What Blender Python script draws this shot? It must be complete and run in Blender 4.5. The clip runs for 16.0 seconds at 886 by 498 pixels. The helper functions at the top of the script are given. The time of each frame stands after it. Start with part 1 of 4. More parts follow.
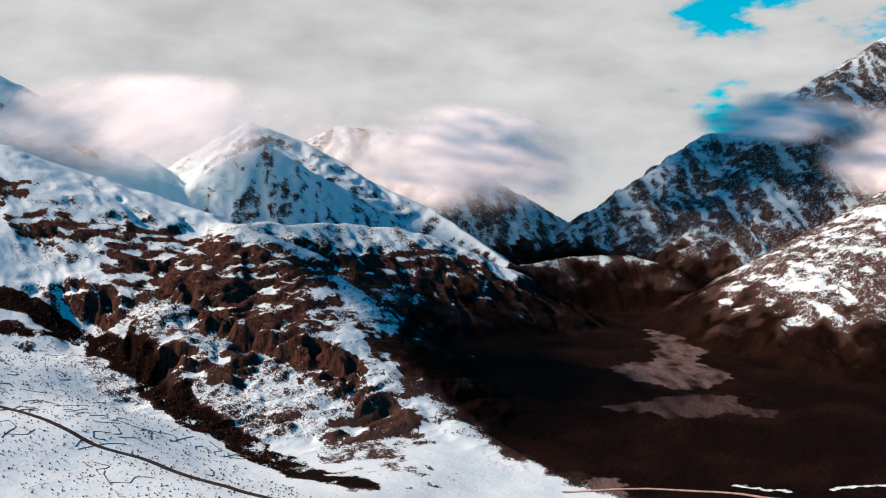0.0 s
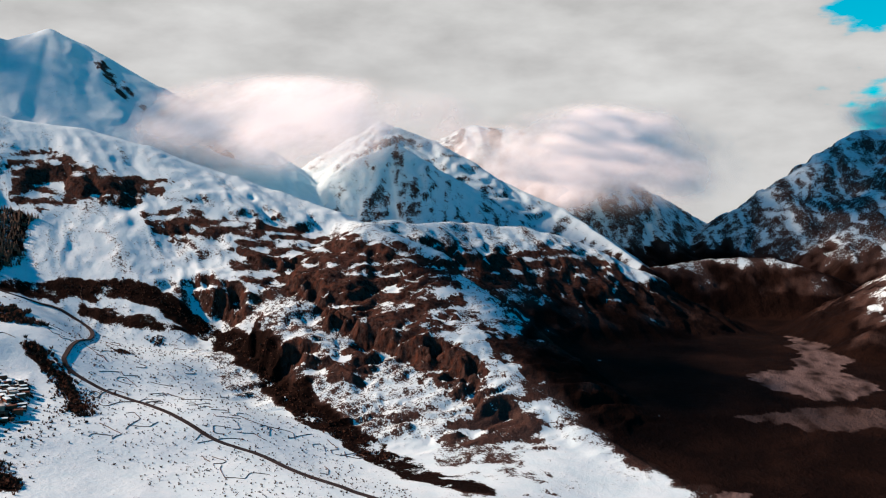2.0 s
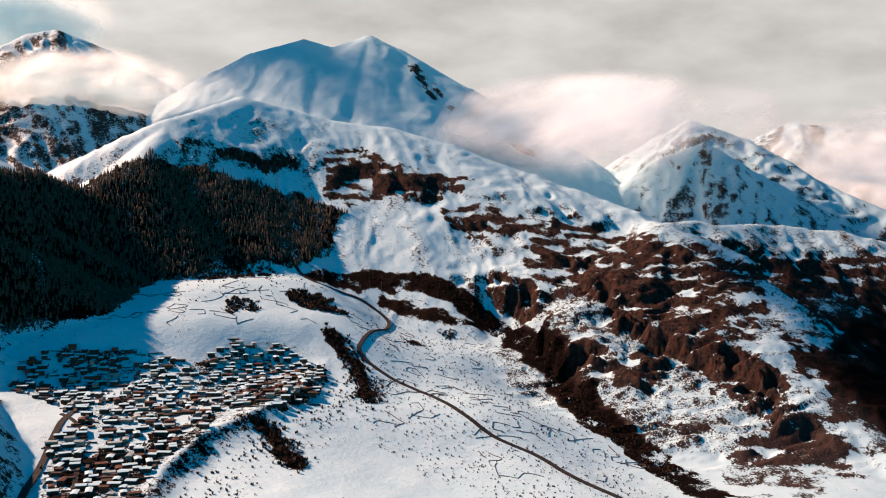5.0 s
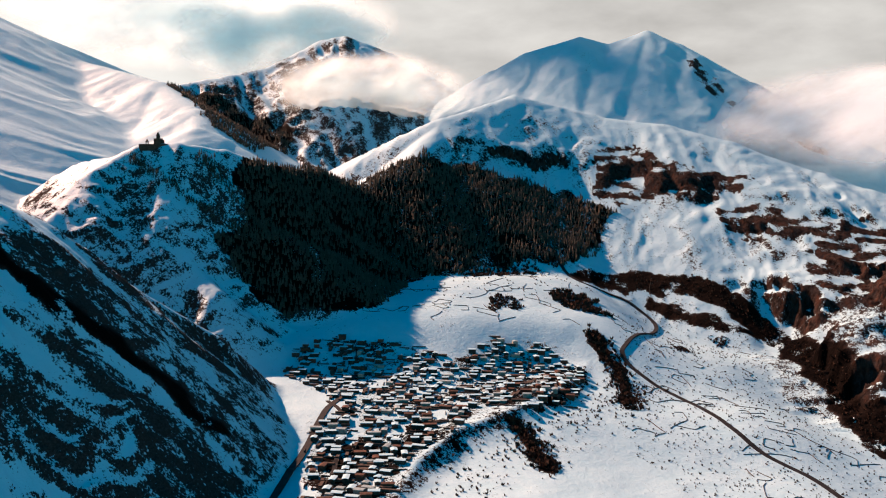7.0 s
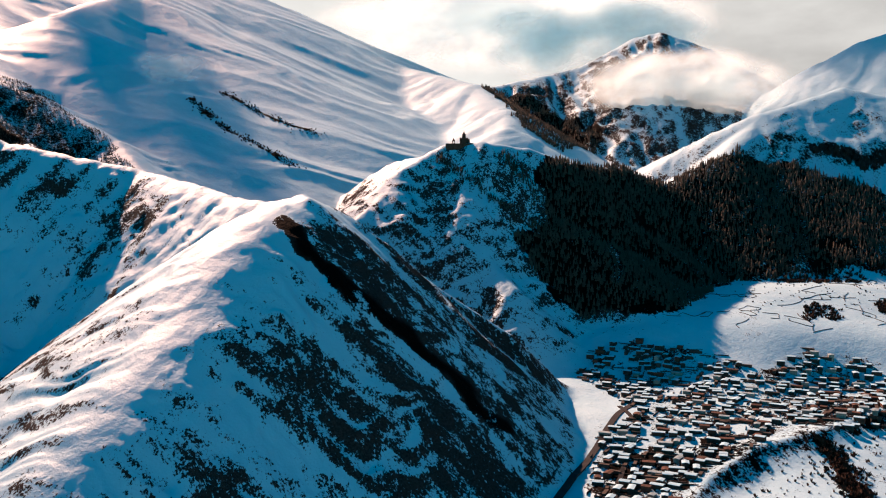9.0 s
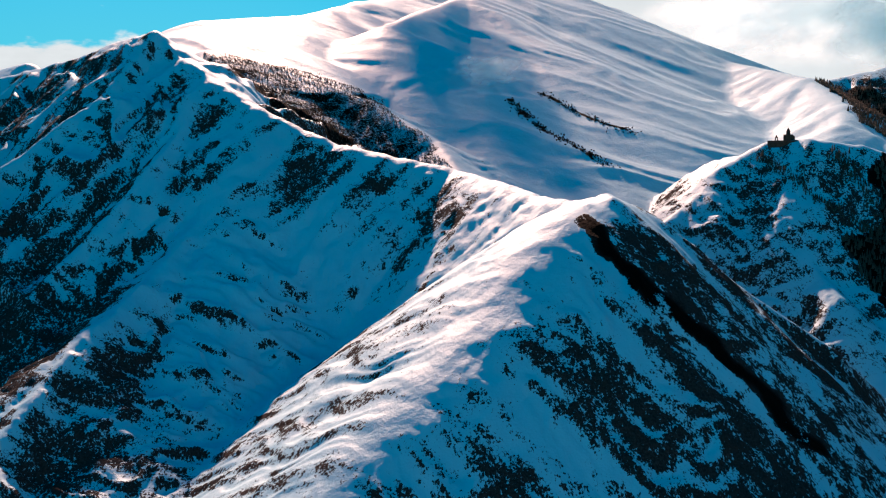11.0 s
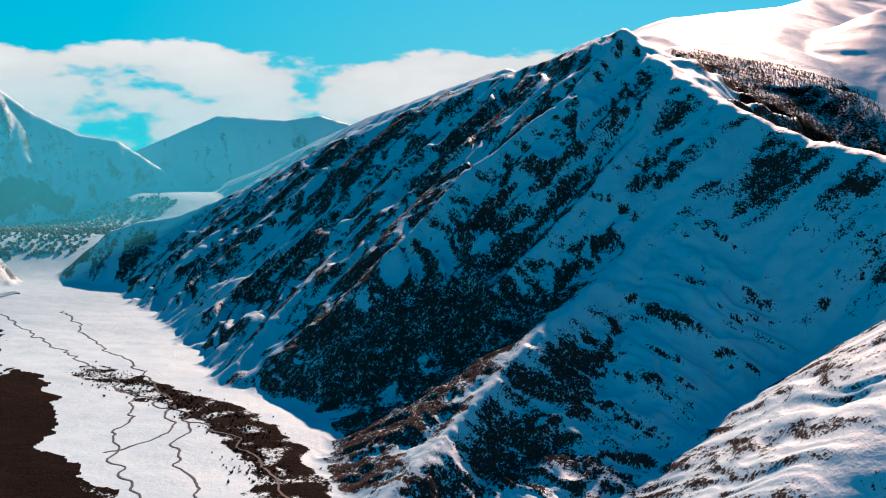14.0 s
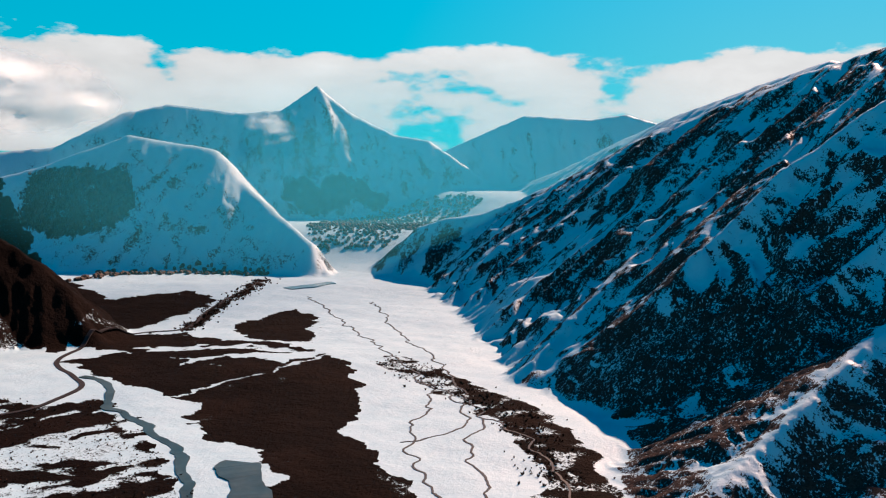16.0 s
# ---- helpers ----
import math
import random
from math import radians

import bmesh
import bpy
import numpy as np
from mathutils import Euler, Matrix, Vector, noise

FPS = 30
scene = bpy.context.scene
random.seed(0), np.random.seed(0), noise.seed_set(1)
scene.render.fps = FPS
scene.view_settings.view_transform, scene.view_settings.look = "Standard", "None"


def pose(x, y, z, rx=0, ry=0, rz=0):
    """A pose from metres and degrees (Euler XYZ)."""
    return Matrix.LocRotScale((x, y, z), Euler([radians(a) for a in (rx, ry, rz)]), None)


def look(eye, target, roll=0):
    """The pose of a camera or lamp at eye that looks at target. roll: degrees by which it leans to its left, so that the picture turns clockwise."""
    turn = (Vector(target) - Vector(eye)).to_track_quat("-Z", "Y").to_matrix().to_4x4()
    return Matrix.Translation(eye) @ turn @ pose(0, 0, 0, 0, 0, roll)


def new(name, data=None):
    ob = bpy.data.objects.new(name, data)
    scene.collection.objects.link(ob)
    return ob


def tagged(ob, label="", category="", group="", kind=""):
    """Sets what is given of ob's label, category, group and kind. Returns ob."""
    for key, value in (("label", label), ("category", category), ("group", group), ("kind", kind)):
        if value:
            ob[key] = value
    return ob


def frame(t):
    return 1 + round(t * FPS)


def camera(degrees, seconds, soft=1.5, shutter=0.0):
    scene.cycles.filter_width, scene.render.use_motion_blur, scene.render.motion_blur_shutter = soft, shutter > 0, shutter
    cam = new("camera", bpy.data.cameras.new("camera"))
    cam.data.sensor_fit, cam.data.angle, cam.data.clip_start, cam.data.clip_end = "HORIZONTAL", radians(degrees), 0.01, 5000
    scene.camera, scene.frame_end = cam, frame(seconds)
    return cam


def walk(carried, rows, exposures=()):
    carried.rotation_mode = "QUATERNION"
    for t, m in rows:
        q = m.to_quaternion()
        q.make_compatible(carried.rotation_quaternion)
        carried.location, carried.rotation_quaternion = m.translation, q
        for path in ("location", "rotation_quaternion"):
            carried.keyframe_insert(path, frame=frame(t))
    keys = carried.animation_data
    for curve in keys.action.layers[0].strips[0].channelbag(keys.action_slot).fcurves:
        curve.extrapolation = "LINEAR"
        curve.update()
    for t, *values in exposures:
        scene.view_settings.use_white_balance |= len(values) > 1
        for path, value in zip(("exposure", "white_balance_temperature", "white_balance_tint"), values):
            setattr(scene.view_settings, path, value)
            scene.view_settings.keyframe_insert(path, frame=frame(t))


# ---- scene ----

# camera and flight -------------------------------------------------------
cam = camera(47.2, 16.0, 1.1)
ROWS = [  # seconds, x, y, z, pitch, roll, yaw
    (0.0, -0.0, 0.0, 460.0, -4.99, 0.17, 0.00),
    (0.5, 6.2, 12.3, 457.8, -4.98, 0.14, 1.81),
    (1.0, 12.5, 24.7, 455.4, -4.96, 0.11, 3.75),
    (1.5, 18.5, 36.8, 452.9, -4.93, 0.07, 5.72),
    (2.0, 24.3, 48.9, 450.4, -4.90, -0.01, 7.76),
    (2.5, 29.9, 60.4, 448.0, -4.87, 0.01, 10.01),
    (3.0, 35.6, 71.7, 445.8, -4.86, 0.01, 12.72),
    (5.5, 53.2, 117.9, 437.9, -4.76, 0.04, 28.98),
    (6.0, 53.1, 130.2, 436.3, -4.76, 0.03, 32.79),
    (6.5, 52.5, 142.9, 434.4, -4.74, 0.03, 36.88),
    (7.0, 51.6, 155.7, 432.4, -4.72, -0.01, 41.07),
    (7.5, 50.4, 168.4, 430.3, -4.69, -0.08, 45.29),
    (8.0, 48.7, 181.2, 428.2, -4.65, -0.11, 49.78),
    (8.5, 46.6, 193.9, 426.3, -4.60, -0.15, 54.36),
    (9.0, 44.2, 206.2, 424.7, -4.56, -0.19, 58.93),
    (11.5, 25.9, 245.9, 420.7, -4.41, -0.26, 81.55),
    (12.0, 15.6, 248.5, 419.5, -4.36, -0.24, 85.87),
    (12.5, 4.7, 250.3, 418.0, -4.32, -0.17, 90.15),
    (13.0, -6.9, 251.5, 416.3, -4.28, -0.06, 94.44),
    (13.5, -18.7, 251.7, 414.5, -4.26, 0.03, 98.78),
    (14.0, -30.4, 250.5, 412.8, -4.25, 0.13, 103.04),
    (14.5, -42.1, 248.3, 411.0, -4.21, 0.27, 107.33),
    (15.0, -53.8, 245.1, 409.3, -4.21, 0.39, 111.62),
    (15.5, -65.7, 241.2, 407.5, -4.23, 0.47, 115.92),
    (16.0, -77.6, 236.8, 405.6, -4.26, 0.53, 120.10),
]
walk(cam, [(t, pose(x, y, z, 90 + pitch, -roll, yaw)) for t, x, y, z, pitch, roll, yaw in ROWS],
     exposures=[(0, 1.43, 5050, 7), (5.5, 1.46, 5300, 7), (9, 1.4, 5250, 7), (11.5, 1.3, 4850, 4), (16, 1.26, 5050, 7)])


# light -------------------------------------------------------------------
SUN_YAW, SUN_EL = 87.0, 32.5
world = bpy.data.worlds.new("sky")
scene.world = world
world.use_nodes = True
wn = world.node_tree


def wnode(kind, values=(), **settings):
    node = wn.nodes.new("ShaderNode" + kind)
    for key, value in settings.items():
        setattr(node, key, value)
    for slot, value in values:
        if hasattr(value, "is_output"):
            wn.links.new(value, node.inputs[slot])
        else:
            node.inputs[slot].default_value = value
    return node


def wmath(operation, a, b=0.0, clamp=False):
    return wnode("Math", [(0, a), (1, b)], operation=operation, use_clamp=clamp).outputs[0]


def wrange(value, a, b, low=0.0, high=1.0):
    return wnode("MapRange", [(0, value), (1, a), (2, b), (3, low), (4, high)], interpolation_type="SMOOTHSTEP").outputs[0]


sky = wnode("TexSky", sky_type="NISHITA", sun_disc=False, sun_elevation=radians(SUN_EL), sun_rotation=radians(-SUN_YAW), altitude=2500,
            air_density=1.0, dust_density=0.0, ozone_density=3.0)
teal = wnode("Mix", [(0, 1.0), (6, sky.outputs[0]), (7, (0.01, 1.0, 0.86, 1))], data_type="RGBA", blend_type="MULTIPLY").outputs[2]
way = wnode("TexCoord").outputs["Generated"]
split = wnode("SeparateXYZ", [(0, way)])
yaw = wmath("MULTIPLY", wmath("ARCTAN2", wmath("MULTIPLY", split.outputs[0], -1.0), split.outputs[1]), 57.3)
rise = wmath("MULTIPLY", wmath("ARCSINE", split.outputs[2]), 57.3)
sunward = wmath("MULTIPLY", wrange(yaw, 55, 90), wrange(yaw, 135, 95))
low_sky = wnode("Mix", [(0, sunward), (6, (0.35, 3.3, 3.0, 1)), (7, (2.2, 3.8, 2.9, 1))], data_type="RGBA").outputs[2]
teal = wnode("Mix", [(0, wmath("MULTIPLY", wrange(rise, 24, 4, 0.0, 0.7), wmath("MULTIPLY", wrange(yaw, -50, 10, 0.4, 1.0), wrange(yaw, 180, 150, 0.4, 1.0)))), (6, teal), (7, low_sky)], data_type="RGBA").outputs[2]
# a broken deck of cloud: closed to the north, a bank along the skyline to the south
streaky = wnode("VectorMath", [(0, way), (1, (1, 1, 2.6))], operation="MULTIPLY").outputs[0]
puffs = wnode("TexNoise", [("Vector", streaky), ("Scale", 9.0), ("Detail", 7.0), ("Roughness", 0.55)]).outputs["Fac"]
billow = wnode("TexNoise", [("Vector", streaky), ("Scale", 3.2), ("Detail", 4.0)]).outputs["Fac"]
north = wmath("MULTIPLY", wrange(yaw, 82, 60), wmath("MULTIPLY", wrange(yaw, -16, -2, 0.55, 1.0), wrange(yaw, -75, -40)))
bank = wmath("MULTIPLY", wmath("MULTIPLY", wrange(yaw, 60, 80), wrange(yaw, 178, 150)), wmath("MULTIPLY", wrange(rise, 8.6, 5.6), wrange(rise, -1.0, 2.0)))
amount = wmath("ADD", wmath("ADD", wmath("MULTIPLY", north, 0.78), wmath("MULTIPLY", bank, 0.5)), wmath("ADD", wmath("MULTIPLY", puffs, 1.4), -0.97))
amount = wmath("ADD", amount, wmath("MULTIPLY", billow, 0.3))
amount = wmath("ADD", amount, wrange(rise, 10, 22, 0.0, -1.2))
cloudy = wrange(amount, 0.14, 0.27)
glare = wmath("MULTIPLY", wrange(yaw, 30, 66), wrange(yaw, 175, 120))
light = wmath("ADD", wmath("ADD", wmath("MULTIPLY", puffs, 4.7), 2.9), wmath("MULTIPLY", glare, 2.3))
white = wnode("CombineXYZ", [(0, light), (1, wmath("MULTIPLY", light, 0.83)), (2, wmath("MULTIPLY", light, 0.64))]).outputs[0]
both = wnode("Mix", [(0, cloudy), (6, teal), (7, white)], data_type="RGBA").outputs[2]
wn.links.new(both, wn.nodes["Background"].inputs["Color"])
wn.nodes["Background"].inputs["Strength"].default_value = 0.05
sun = new("sun", bpy.data.lights.new("sun", "SUN"))
sun.data.energy, sun.data.angle, sun.data.color = 6.1, radians(0.6), (1.0, 0.485, 0.265)
SUN_DIR = Vector((-math.sin(radians(SUN_YAW)) * math.cos(radians(SUN_EL)), math.cos(radians(SUN_YAW)) * math.cos(radians(SUN_EL)), math.sin(radians(SUN_EL))))
sun.matrix_world = look(SUN_DIR * 3000, (0, 0, 0))

# materials ---------------------------------------------------------------
class Nodes:
    """Short hand for a node material."""

    def __init__(self, name):
        self.material = bpy.data.materials.new(name)
        self.material.use_nodes = True
        self.tree = self.material.node_tree
        self.shader = self.tree.nodes["Principled BSDF"]

    def add(self, kind, values=(), **settings):
        node = self.tree.nodes.new("ShaderNode" + kind)
        for key, value in settings.items():
            setattr(node, key, value)
        for slot, value in values:
            if hasattr(value, "is_output"):
                self.tree.links.new(value, node.inputs[slot])
            else:
                node.inputs[slot].default_value = value
        return node

    def math(self, operation, a, b=0.0, clamp=False):
        return self.add("Math", [(0, a), (1, b)], operation=operation, use_clamp=clamp).outputs[0]

    def noise(self, where, scale, detail=4.0, rough=0.55):
        return self.add("TexNoise", [("Vector", where), ("Scale", scale), ("Detail", detail), ("Roughness", rough)]).outputs["Fac"]

    def mix(self, factor, a, b):
        node = self.add("Mix", data_type="RGBA")
        for slot, value in ((0, factor), (6, a), (7, b)):
            if hasattr(value, "is_output"):
                self.tree.links.new(value, node.inputs[slot])
            else:
                node.inputs[slot].default_value = value if slot == 0 else (*value, 1)
        return node.outputs[2]

    def step(self, value, low, high):
        return self.add("MapRange", [(0, value), (1, low), (2, high)], interpolation_type="SMOOTHSTEP").outputs[0]

    def out(self, slot, value):
        if hasattr(value, "is_output"):
            self.tree.links.new(value, self.shader.inputs[slot])
        else:
            self.shader.inputs[slot].default_value = value


def ground_material():
    n = Nodes("snow_and_rock")
    place = n.add("NewGeometry").outputs["Position"]
    cover = n.add("Attribute", attribute_name="cover").outputs["Fac"]
    earth = n.add("Attribute", attribute_name="earth").outputs["Fac"]
    gravel = n.add("Attribute", attribute_name="gravel").outputs["Fac"]
    flat = n.add("VectorMath", [(0, place), (1, (1, 1, 0.45))], operation="MULTIPLY").outputs[0]
    coarse = n.noise(flat, 0.03, 6, 0.68)
    fine = n.noise(flat, 0.14, 4, 0.65)
    specks = n.noise(flat, 0.36, 3, 0.62)
    rust = n.add("Attribute", attribute_name="rust").outputs["Fac"]
    grain = n.noise(place, 0.4, 3, 0.6)
    mottle = n.math("ADD", n.math("MULTIPLY", coarse, 0.24), n.math("ADD", n.math("MULTIPLY", fine, 0.34), n.math("MULTIPLY", specks, 0.42)))
    bare = n.step(n.math("SUBTRACT", n.math("ADD", n.math("MULTIPLY", n.math("SUBTRACT", mottle, 0.5), 3.6), 0.5), cover), -0.09, 0.11)
    rock = n.mix(n.step(grain, 0.3, 0.75), (0.018, 0.015, 0.015), (0.046, 0.036, 0.033))
    rock = n.mix(n.math("MULTIPLY", n.step(coarse, 0.52, 0.7), 0.3), rock, (0.05, 0.026, 0.018))
    rock = n.mix(n.math("MULTIPLY", rust, n.step(fine, 0.3, 0.65)), rock, n.mix(n.step(n.noise(n.add('VectorMath', [(0, place), (1, (1, 1, 0.25))], operation='MULTIPLY').outputs[0], 0.09, 4, 0.6), 0.42, 0.62), (0.004, 0.0028, 0.0025), (0.038, 0.0175, 0.0115)))
    # soil far darker than bare earth: some of the gorge's shade is in it
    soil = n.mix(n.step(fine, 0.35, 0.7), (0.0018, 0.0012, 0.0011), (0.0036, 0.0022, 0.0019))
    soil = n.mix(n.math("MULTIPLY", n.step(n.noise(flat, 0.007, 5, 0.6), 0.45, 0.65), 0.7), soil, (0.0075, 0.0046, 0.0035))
    stones = n.mix(grain, (0.03, 0.028, 0.03), (0.1, 0.092, 0.095))
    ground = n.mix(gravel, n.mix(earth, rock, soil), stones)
    # pale blue base, not white: the blue of shaded snow is put in here
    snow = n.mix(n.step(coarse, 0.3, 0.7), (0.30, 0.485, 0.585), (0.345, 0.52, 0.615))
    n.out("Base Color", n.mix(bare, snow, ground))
    n.out("Roughness", n.math("ADD", n.math("MULTIPLY", bare, 0.35), 0.6))
    n.out("Specular IOR Level", n.math("SUBTRACT", 0.2, n.math("MULTIPLY", bare, 0.18)))
    relief = n.math("ADD", n.math("ADD", n.math("MULTIPLY", coarse, 2.6), fine), n.math("ADD", n.math("MULTIPLY", grain, 0.35), n.math("MULTIPLY", bare, 0.35)))
    bump = n.add("Bump", [("Height", relief), ("Strength", n.math("ADD", n.math("MULTIPLY", bare, 0.5), 0.2)), ("Distance", 5.0)])
    n.out("Normal", bump.outputs[0])
    return n.material


mat_ground = ground_material()


def plain_material(name, low, high, scale, rough=0.85, bump=0.3):
    """Two tones by noise at two sizes, with a fine relief; repeats differ a little from one another."""
    n = Nodes(name)
    place = n.add("NewGeometry").outputs["Position"]
    big, small = n.noise(place, scale, 4), n.noise(place, scale * 6, 4)
    tone = n.math("ADD", n.math("MULTIPLY", big, 0.6), n.math("MULTIPLY", small, 0.4))
    luck = n.add("ObjectInfo").outputs["Random"]
    tone = n.math("ADD", n.step(tone, 0.3, 0.7), n.math("MULTIPLY", n.math("SUBTRACT", luck, 0.5), 0.5), True)
    n.out("Base Color", n.mix(tone, low, high))
    n.out("Roughness", rough)
    n.out("Specular IOR Level", 0.08 if rough > 0.6 else 0.25)
    n.out("Normal", n.add("Bump", [("Height", small), ("Strength", bump), ("Distance", 0.5)]).outputs[0])
    return n.material


mat_road = plain_material("wet_asphalt", (0.008, 0.009, 0.011), (0.024, 0.025, 0.029), 0.08, 0.8)
mat_pale = plain_material("pale_gravel", (0.14, 0.13, 0.12), (0.3, 0.28, 0.26), 0.1)
mat_water = plain_material("dark_water", (0.012, 0.014, 0.013), (0.035, 0.04, 0.038), 0.03, 0.5, 0.1)
mat_river = plain_material("river_water", (0.02, 0.034, 0.034), (0.05, 0.07, 0.068), 0.02, 0.35, 0.1)
mat_ice = plain_material("pond_ice", (0.12, 0.24, 0.3), (0.25, 0.4, 0.46), 0.02, 0.25, 0.05)
mat_wall_dark = plain_material("dark_stone", (0.02, 0.016, 0.014), (0.07, 0.055, 0.047), 0.3)
mat_wall_brick = plain_material("old_brick", (0.05, 0.025, 0.018), (0.13, 0.06, 0.04), 0.3)
mat_wall_pale = plain_material("plaster", (0.16, 0.14, 0.12), (0.32, 0.29, 0.25), 0.3)
# same blue base as the ground snow, carrying the colour of its shade
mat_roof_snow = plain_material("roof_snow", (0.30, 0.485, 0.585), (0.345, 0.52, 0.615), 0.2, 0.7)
mat_roof_old = plain_material("rusty_roof", (0.03, 0.018, 0.014), (0.11, 0.06, 0.045), 0.3)
mat_roof_tin = plain_material("roof_tin", (0.14, 0.2, 0.22), (0.3, 0.36, 0.37), 0.2, 0.45)
mat_conifer = plain_material("conifer_needles", (0.036, 0.029, 0.021), (0.09, 0.073, 0.054), 0.06)
mat_twig = plain_material("bare_twigs", (0.02, 0.012, 0.009), (0.06, 0.034, 0.024), 0.1)
mat_church = plain_material("church_stone", (0.045, 0.024, 0.017), (0.10, 0.052, 0.036), 0.25)
mat_church_roof = plain_material("church_roof", (0.03, 0.018, 0.015), (0.07, 0.042, 0.033), 0.3)


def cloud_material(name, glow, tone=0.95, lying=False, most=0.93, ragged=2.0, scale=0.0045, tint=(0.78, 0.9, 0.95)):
    """White or tinted vapour, ragged and thinning to nothing at its rim. glow: how much of the light that it sends on
    comes from behind it.
    """
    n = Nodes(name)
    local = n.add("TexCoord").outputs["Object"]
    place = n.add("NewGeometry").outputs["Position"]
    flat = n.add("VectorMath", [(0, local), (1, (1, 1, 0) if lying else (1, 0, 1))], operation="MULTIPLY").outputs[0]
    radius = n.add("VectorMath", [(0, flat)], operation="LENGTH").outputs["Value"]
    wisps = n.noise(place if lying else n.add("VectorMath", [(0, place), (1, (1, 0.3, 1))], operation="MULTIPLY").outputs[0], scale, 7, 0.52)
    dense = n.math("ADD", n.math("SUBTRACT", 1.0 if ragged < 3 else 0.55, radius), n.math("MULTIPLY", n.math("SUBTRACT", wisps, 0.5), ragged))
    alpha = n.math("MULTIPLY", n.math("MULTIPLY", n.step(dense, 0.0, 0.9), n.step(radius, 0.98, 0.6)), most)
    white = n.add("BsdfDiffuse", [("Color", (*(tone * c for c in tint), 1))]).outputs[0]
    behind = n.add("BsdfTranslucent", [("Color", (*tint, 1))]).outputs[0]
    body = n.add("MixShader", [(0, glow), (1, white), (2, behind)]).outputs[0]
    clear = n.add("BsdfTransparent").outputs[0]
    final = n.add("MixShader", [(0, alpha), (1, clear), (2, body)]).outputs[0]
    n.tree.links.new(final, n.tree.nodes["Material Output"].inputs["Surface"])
    return n.material


mat_cloud = cloud_material("sunlit_vapour", 0.4, 1.0, False, 0.96, 1.7, 0.0032)
mat_shade_deck = cloud_material("shade_deck_vapour", 0.15, 0.8, True, 1.0, 1.2)
mat_cloud_back = cloud_material("backlit_vapour", 0.75, 0.95, tint=(0.64, 0.78, 0.84))
# aerial haze put into the blue colour of thin see-through sheets
mat_haze_tint = cloud_material("painted_blue_haze", 0.8, 1.0, False, 0.14, 0.5, 0.0015, (0.06, 0.39, 0.56))
mat_wisp = cloud_material("thin_vapour", 0.6, 0.95, False, 0.7, 4.0, 0.013, (0.6, 0.72, 0.78))
RNG = np.random.RandomState(7)
PERM = np.tile(RNG.permutation(512), 3)
GRAD = np.stack([np.cos(np.arange(512) * 2.399), np.sin(np.arange(512) * 2.399)], 1)


def perlin(x, y):
    xi, yi = np.floor(x).astype(np.int64), np.floor(y).astype(np.int64)
    fx, fy = x - xi, y - yi
    u, v = fx * fx * fx * (fx * (fx * 6 - 15) + 10), fy * fy * fy * (fy * (fy * 6 - 15) + 10)
    xi, yi = xi % 512, yi % 512

    def corner(i, j):
        g = GRAD[PERM[PERM[xi + i] + yi + j]]
        return g[..., 0] * (fx - i) + g[..., 1] * (fy - j)
    a = corner(0, 0) * (1 - u) + corner(1, 0) * u
    b = corner(0, 1) * (1 - u) + corner(1, 1) * u
    return 1.5 * (a * (1 - v) + b * v)


def fbm(x, y, octaves=4, gain=0.5):
    total, amp = 0.0, 1.0
    for k in range(octaves):
        total = total + amp * perlin(x * 2 ** k + 17.3 * k, y * 2 ** k - 9.1 * k)
        amp *= gain
    return total


def ridged(x, y, octaves=3, gain=0.5):
    total, amp, norm = 0.0, 1.0, 0.0
    for k in range(octaves):
        total = total + amp * (1 - 2 * np.abs(perlin(x * 2 ** k + 5.7 * k, y * 2 ** k + 3.3 * k)))
        norm += amp
        amp *= gain
    return total / norm


def smax(a, b, k):
    h = np.clip(0.5 + 0.5 * (a - b) / k, 0, 1)
    return b * (1 - h) + a * h + k * h * (1 - h)


# floor of the valley: heights at a few places, blended
FLOOR = [(-740, 1000, 45), (-1027, 1270, 85), (-900, 1500, 70), (-995, 2044, 92), (-874, 1914, 76), (-440, 1344, 25), (-1350, 2350, 165),
         (600, 2250, 20), (800, 3100, -20), (400, 3400, -20), (200, 1400, -35), (-1394, -331, 55), (-1213, -466, 48), (-1022, -699, 44),
         (-1597, -948, 65), (-2300, -1200, 80), (-2428, -1527, 95), (-3300, -2000, 205), (-4200, -1950, 340), (-1228, 1692, 213), (-1181, 1818, 216), (-1121, 1896, 216), (-1189, 1515, 179), (-1108, 1647, 171), (-1038, 1772, 163), (-1400, 2050, 215), (-760, 2080, 45), (-480, 1790, 5), (-280, 1530, -20), (-640, 1620, 55), (0, 0, 20), (-1350, -1300, 55), (-900, 500, 20), (1500, 1500, 0), (-1100, 60, -30), (-1110, 220, -50), (-960, 40, -50), (-1120, -180, 46)]


def floor_height(x, y):
    top, low = 0.0, 0.0
    for fx, fy, fz in FLOOR:
        w = 1.0 / ((x - fx) ** 2 + (y - fy) ** 2 + 150 ** 2) ** 2
        top, low = top + w * fz, low + w
    return top / low


# crests: name, points (x, y, z), slope to the left, slope to the right, rounding, rib height, rib width
def curve(points, parts=4):
    """More points along a smooth line through the points."""
    p = np.array([points[0], *points, points[-1]], float)
    k = np.linspace(0, 1, parts, endpoint=False)[:, None]
    bits = [0.5 * (2 * b + (c - a) * k + (2 * a - 5 * b + 4 * c - d) * k ** 2 + (3 * b - a - 3 * c + d) * k ** 3) for a, b, c, d in zip(p[:-3], p[1:-2], p[2:-1], p[3:])]
    return [tuple(q) for q in np.vstack([*bits, p[-1:]])]


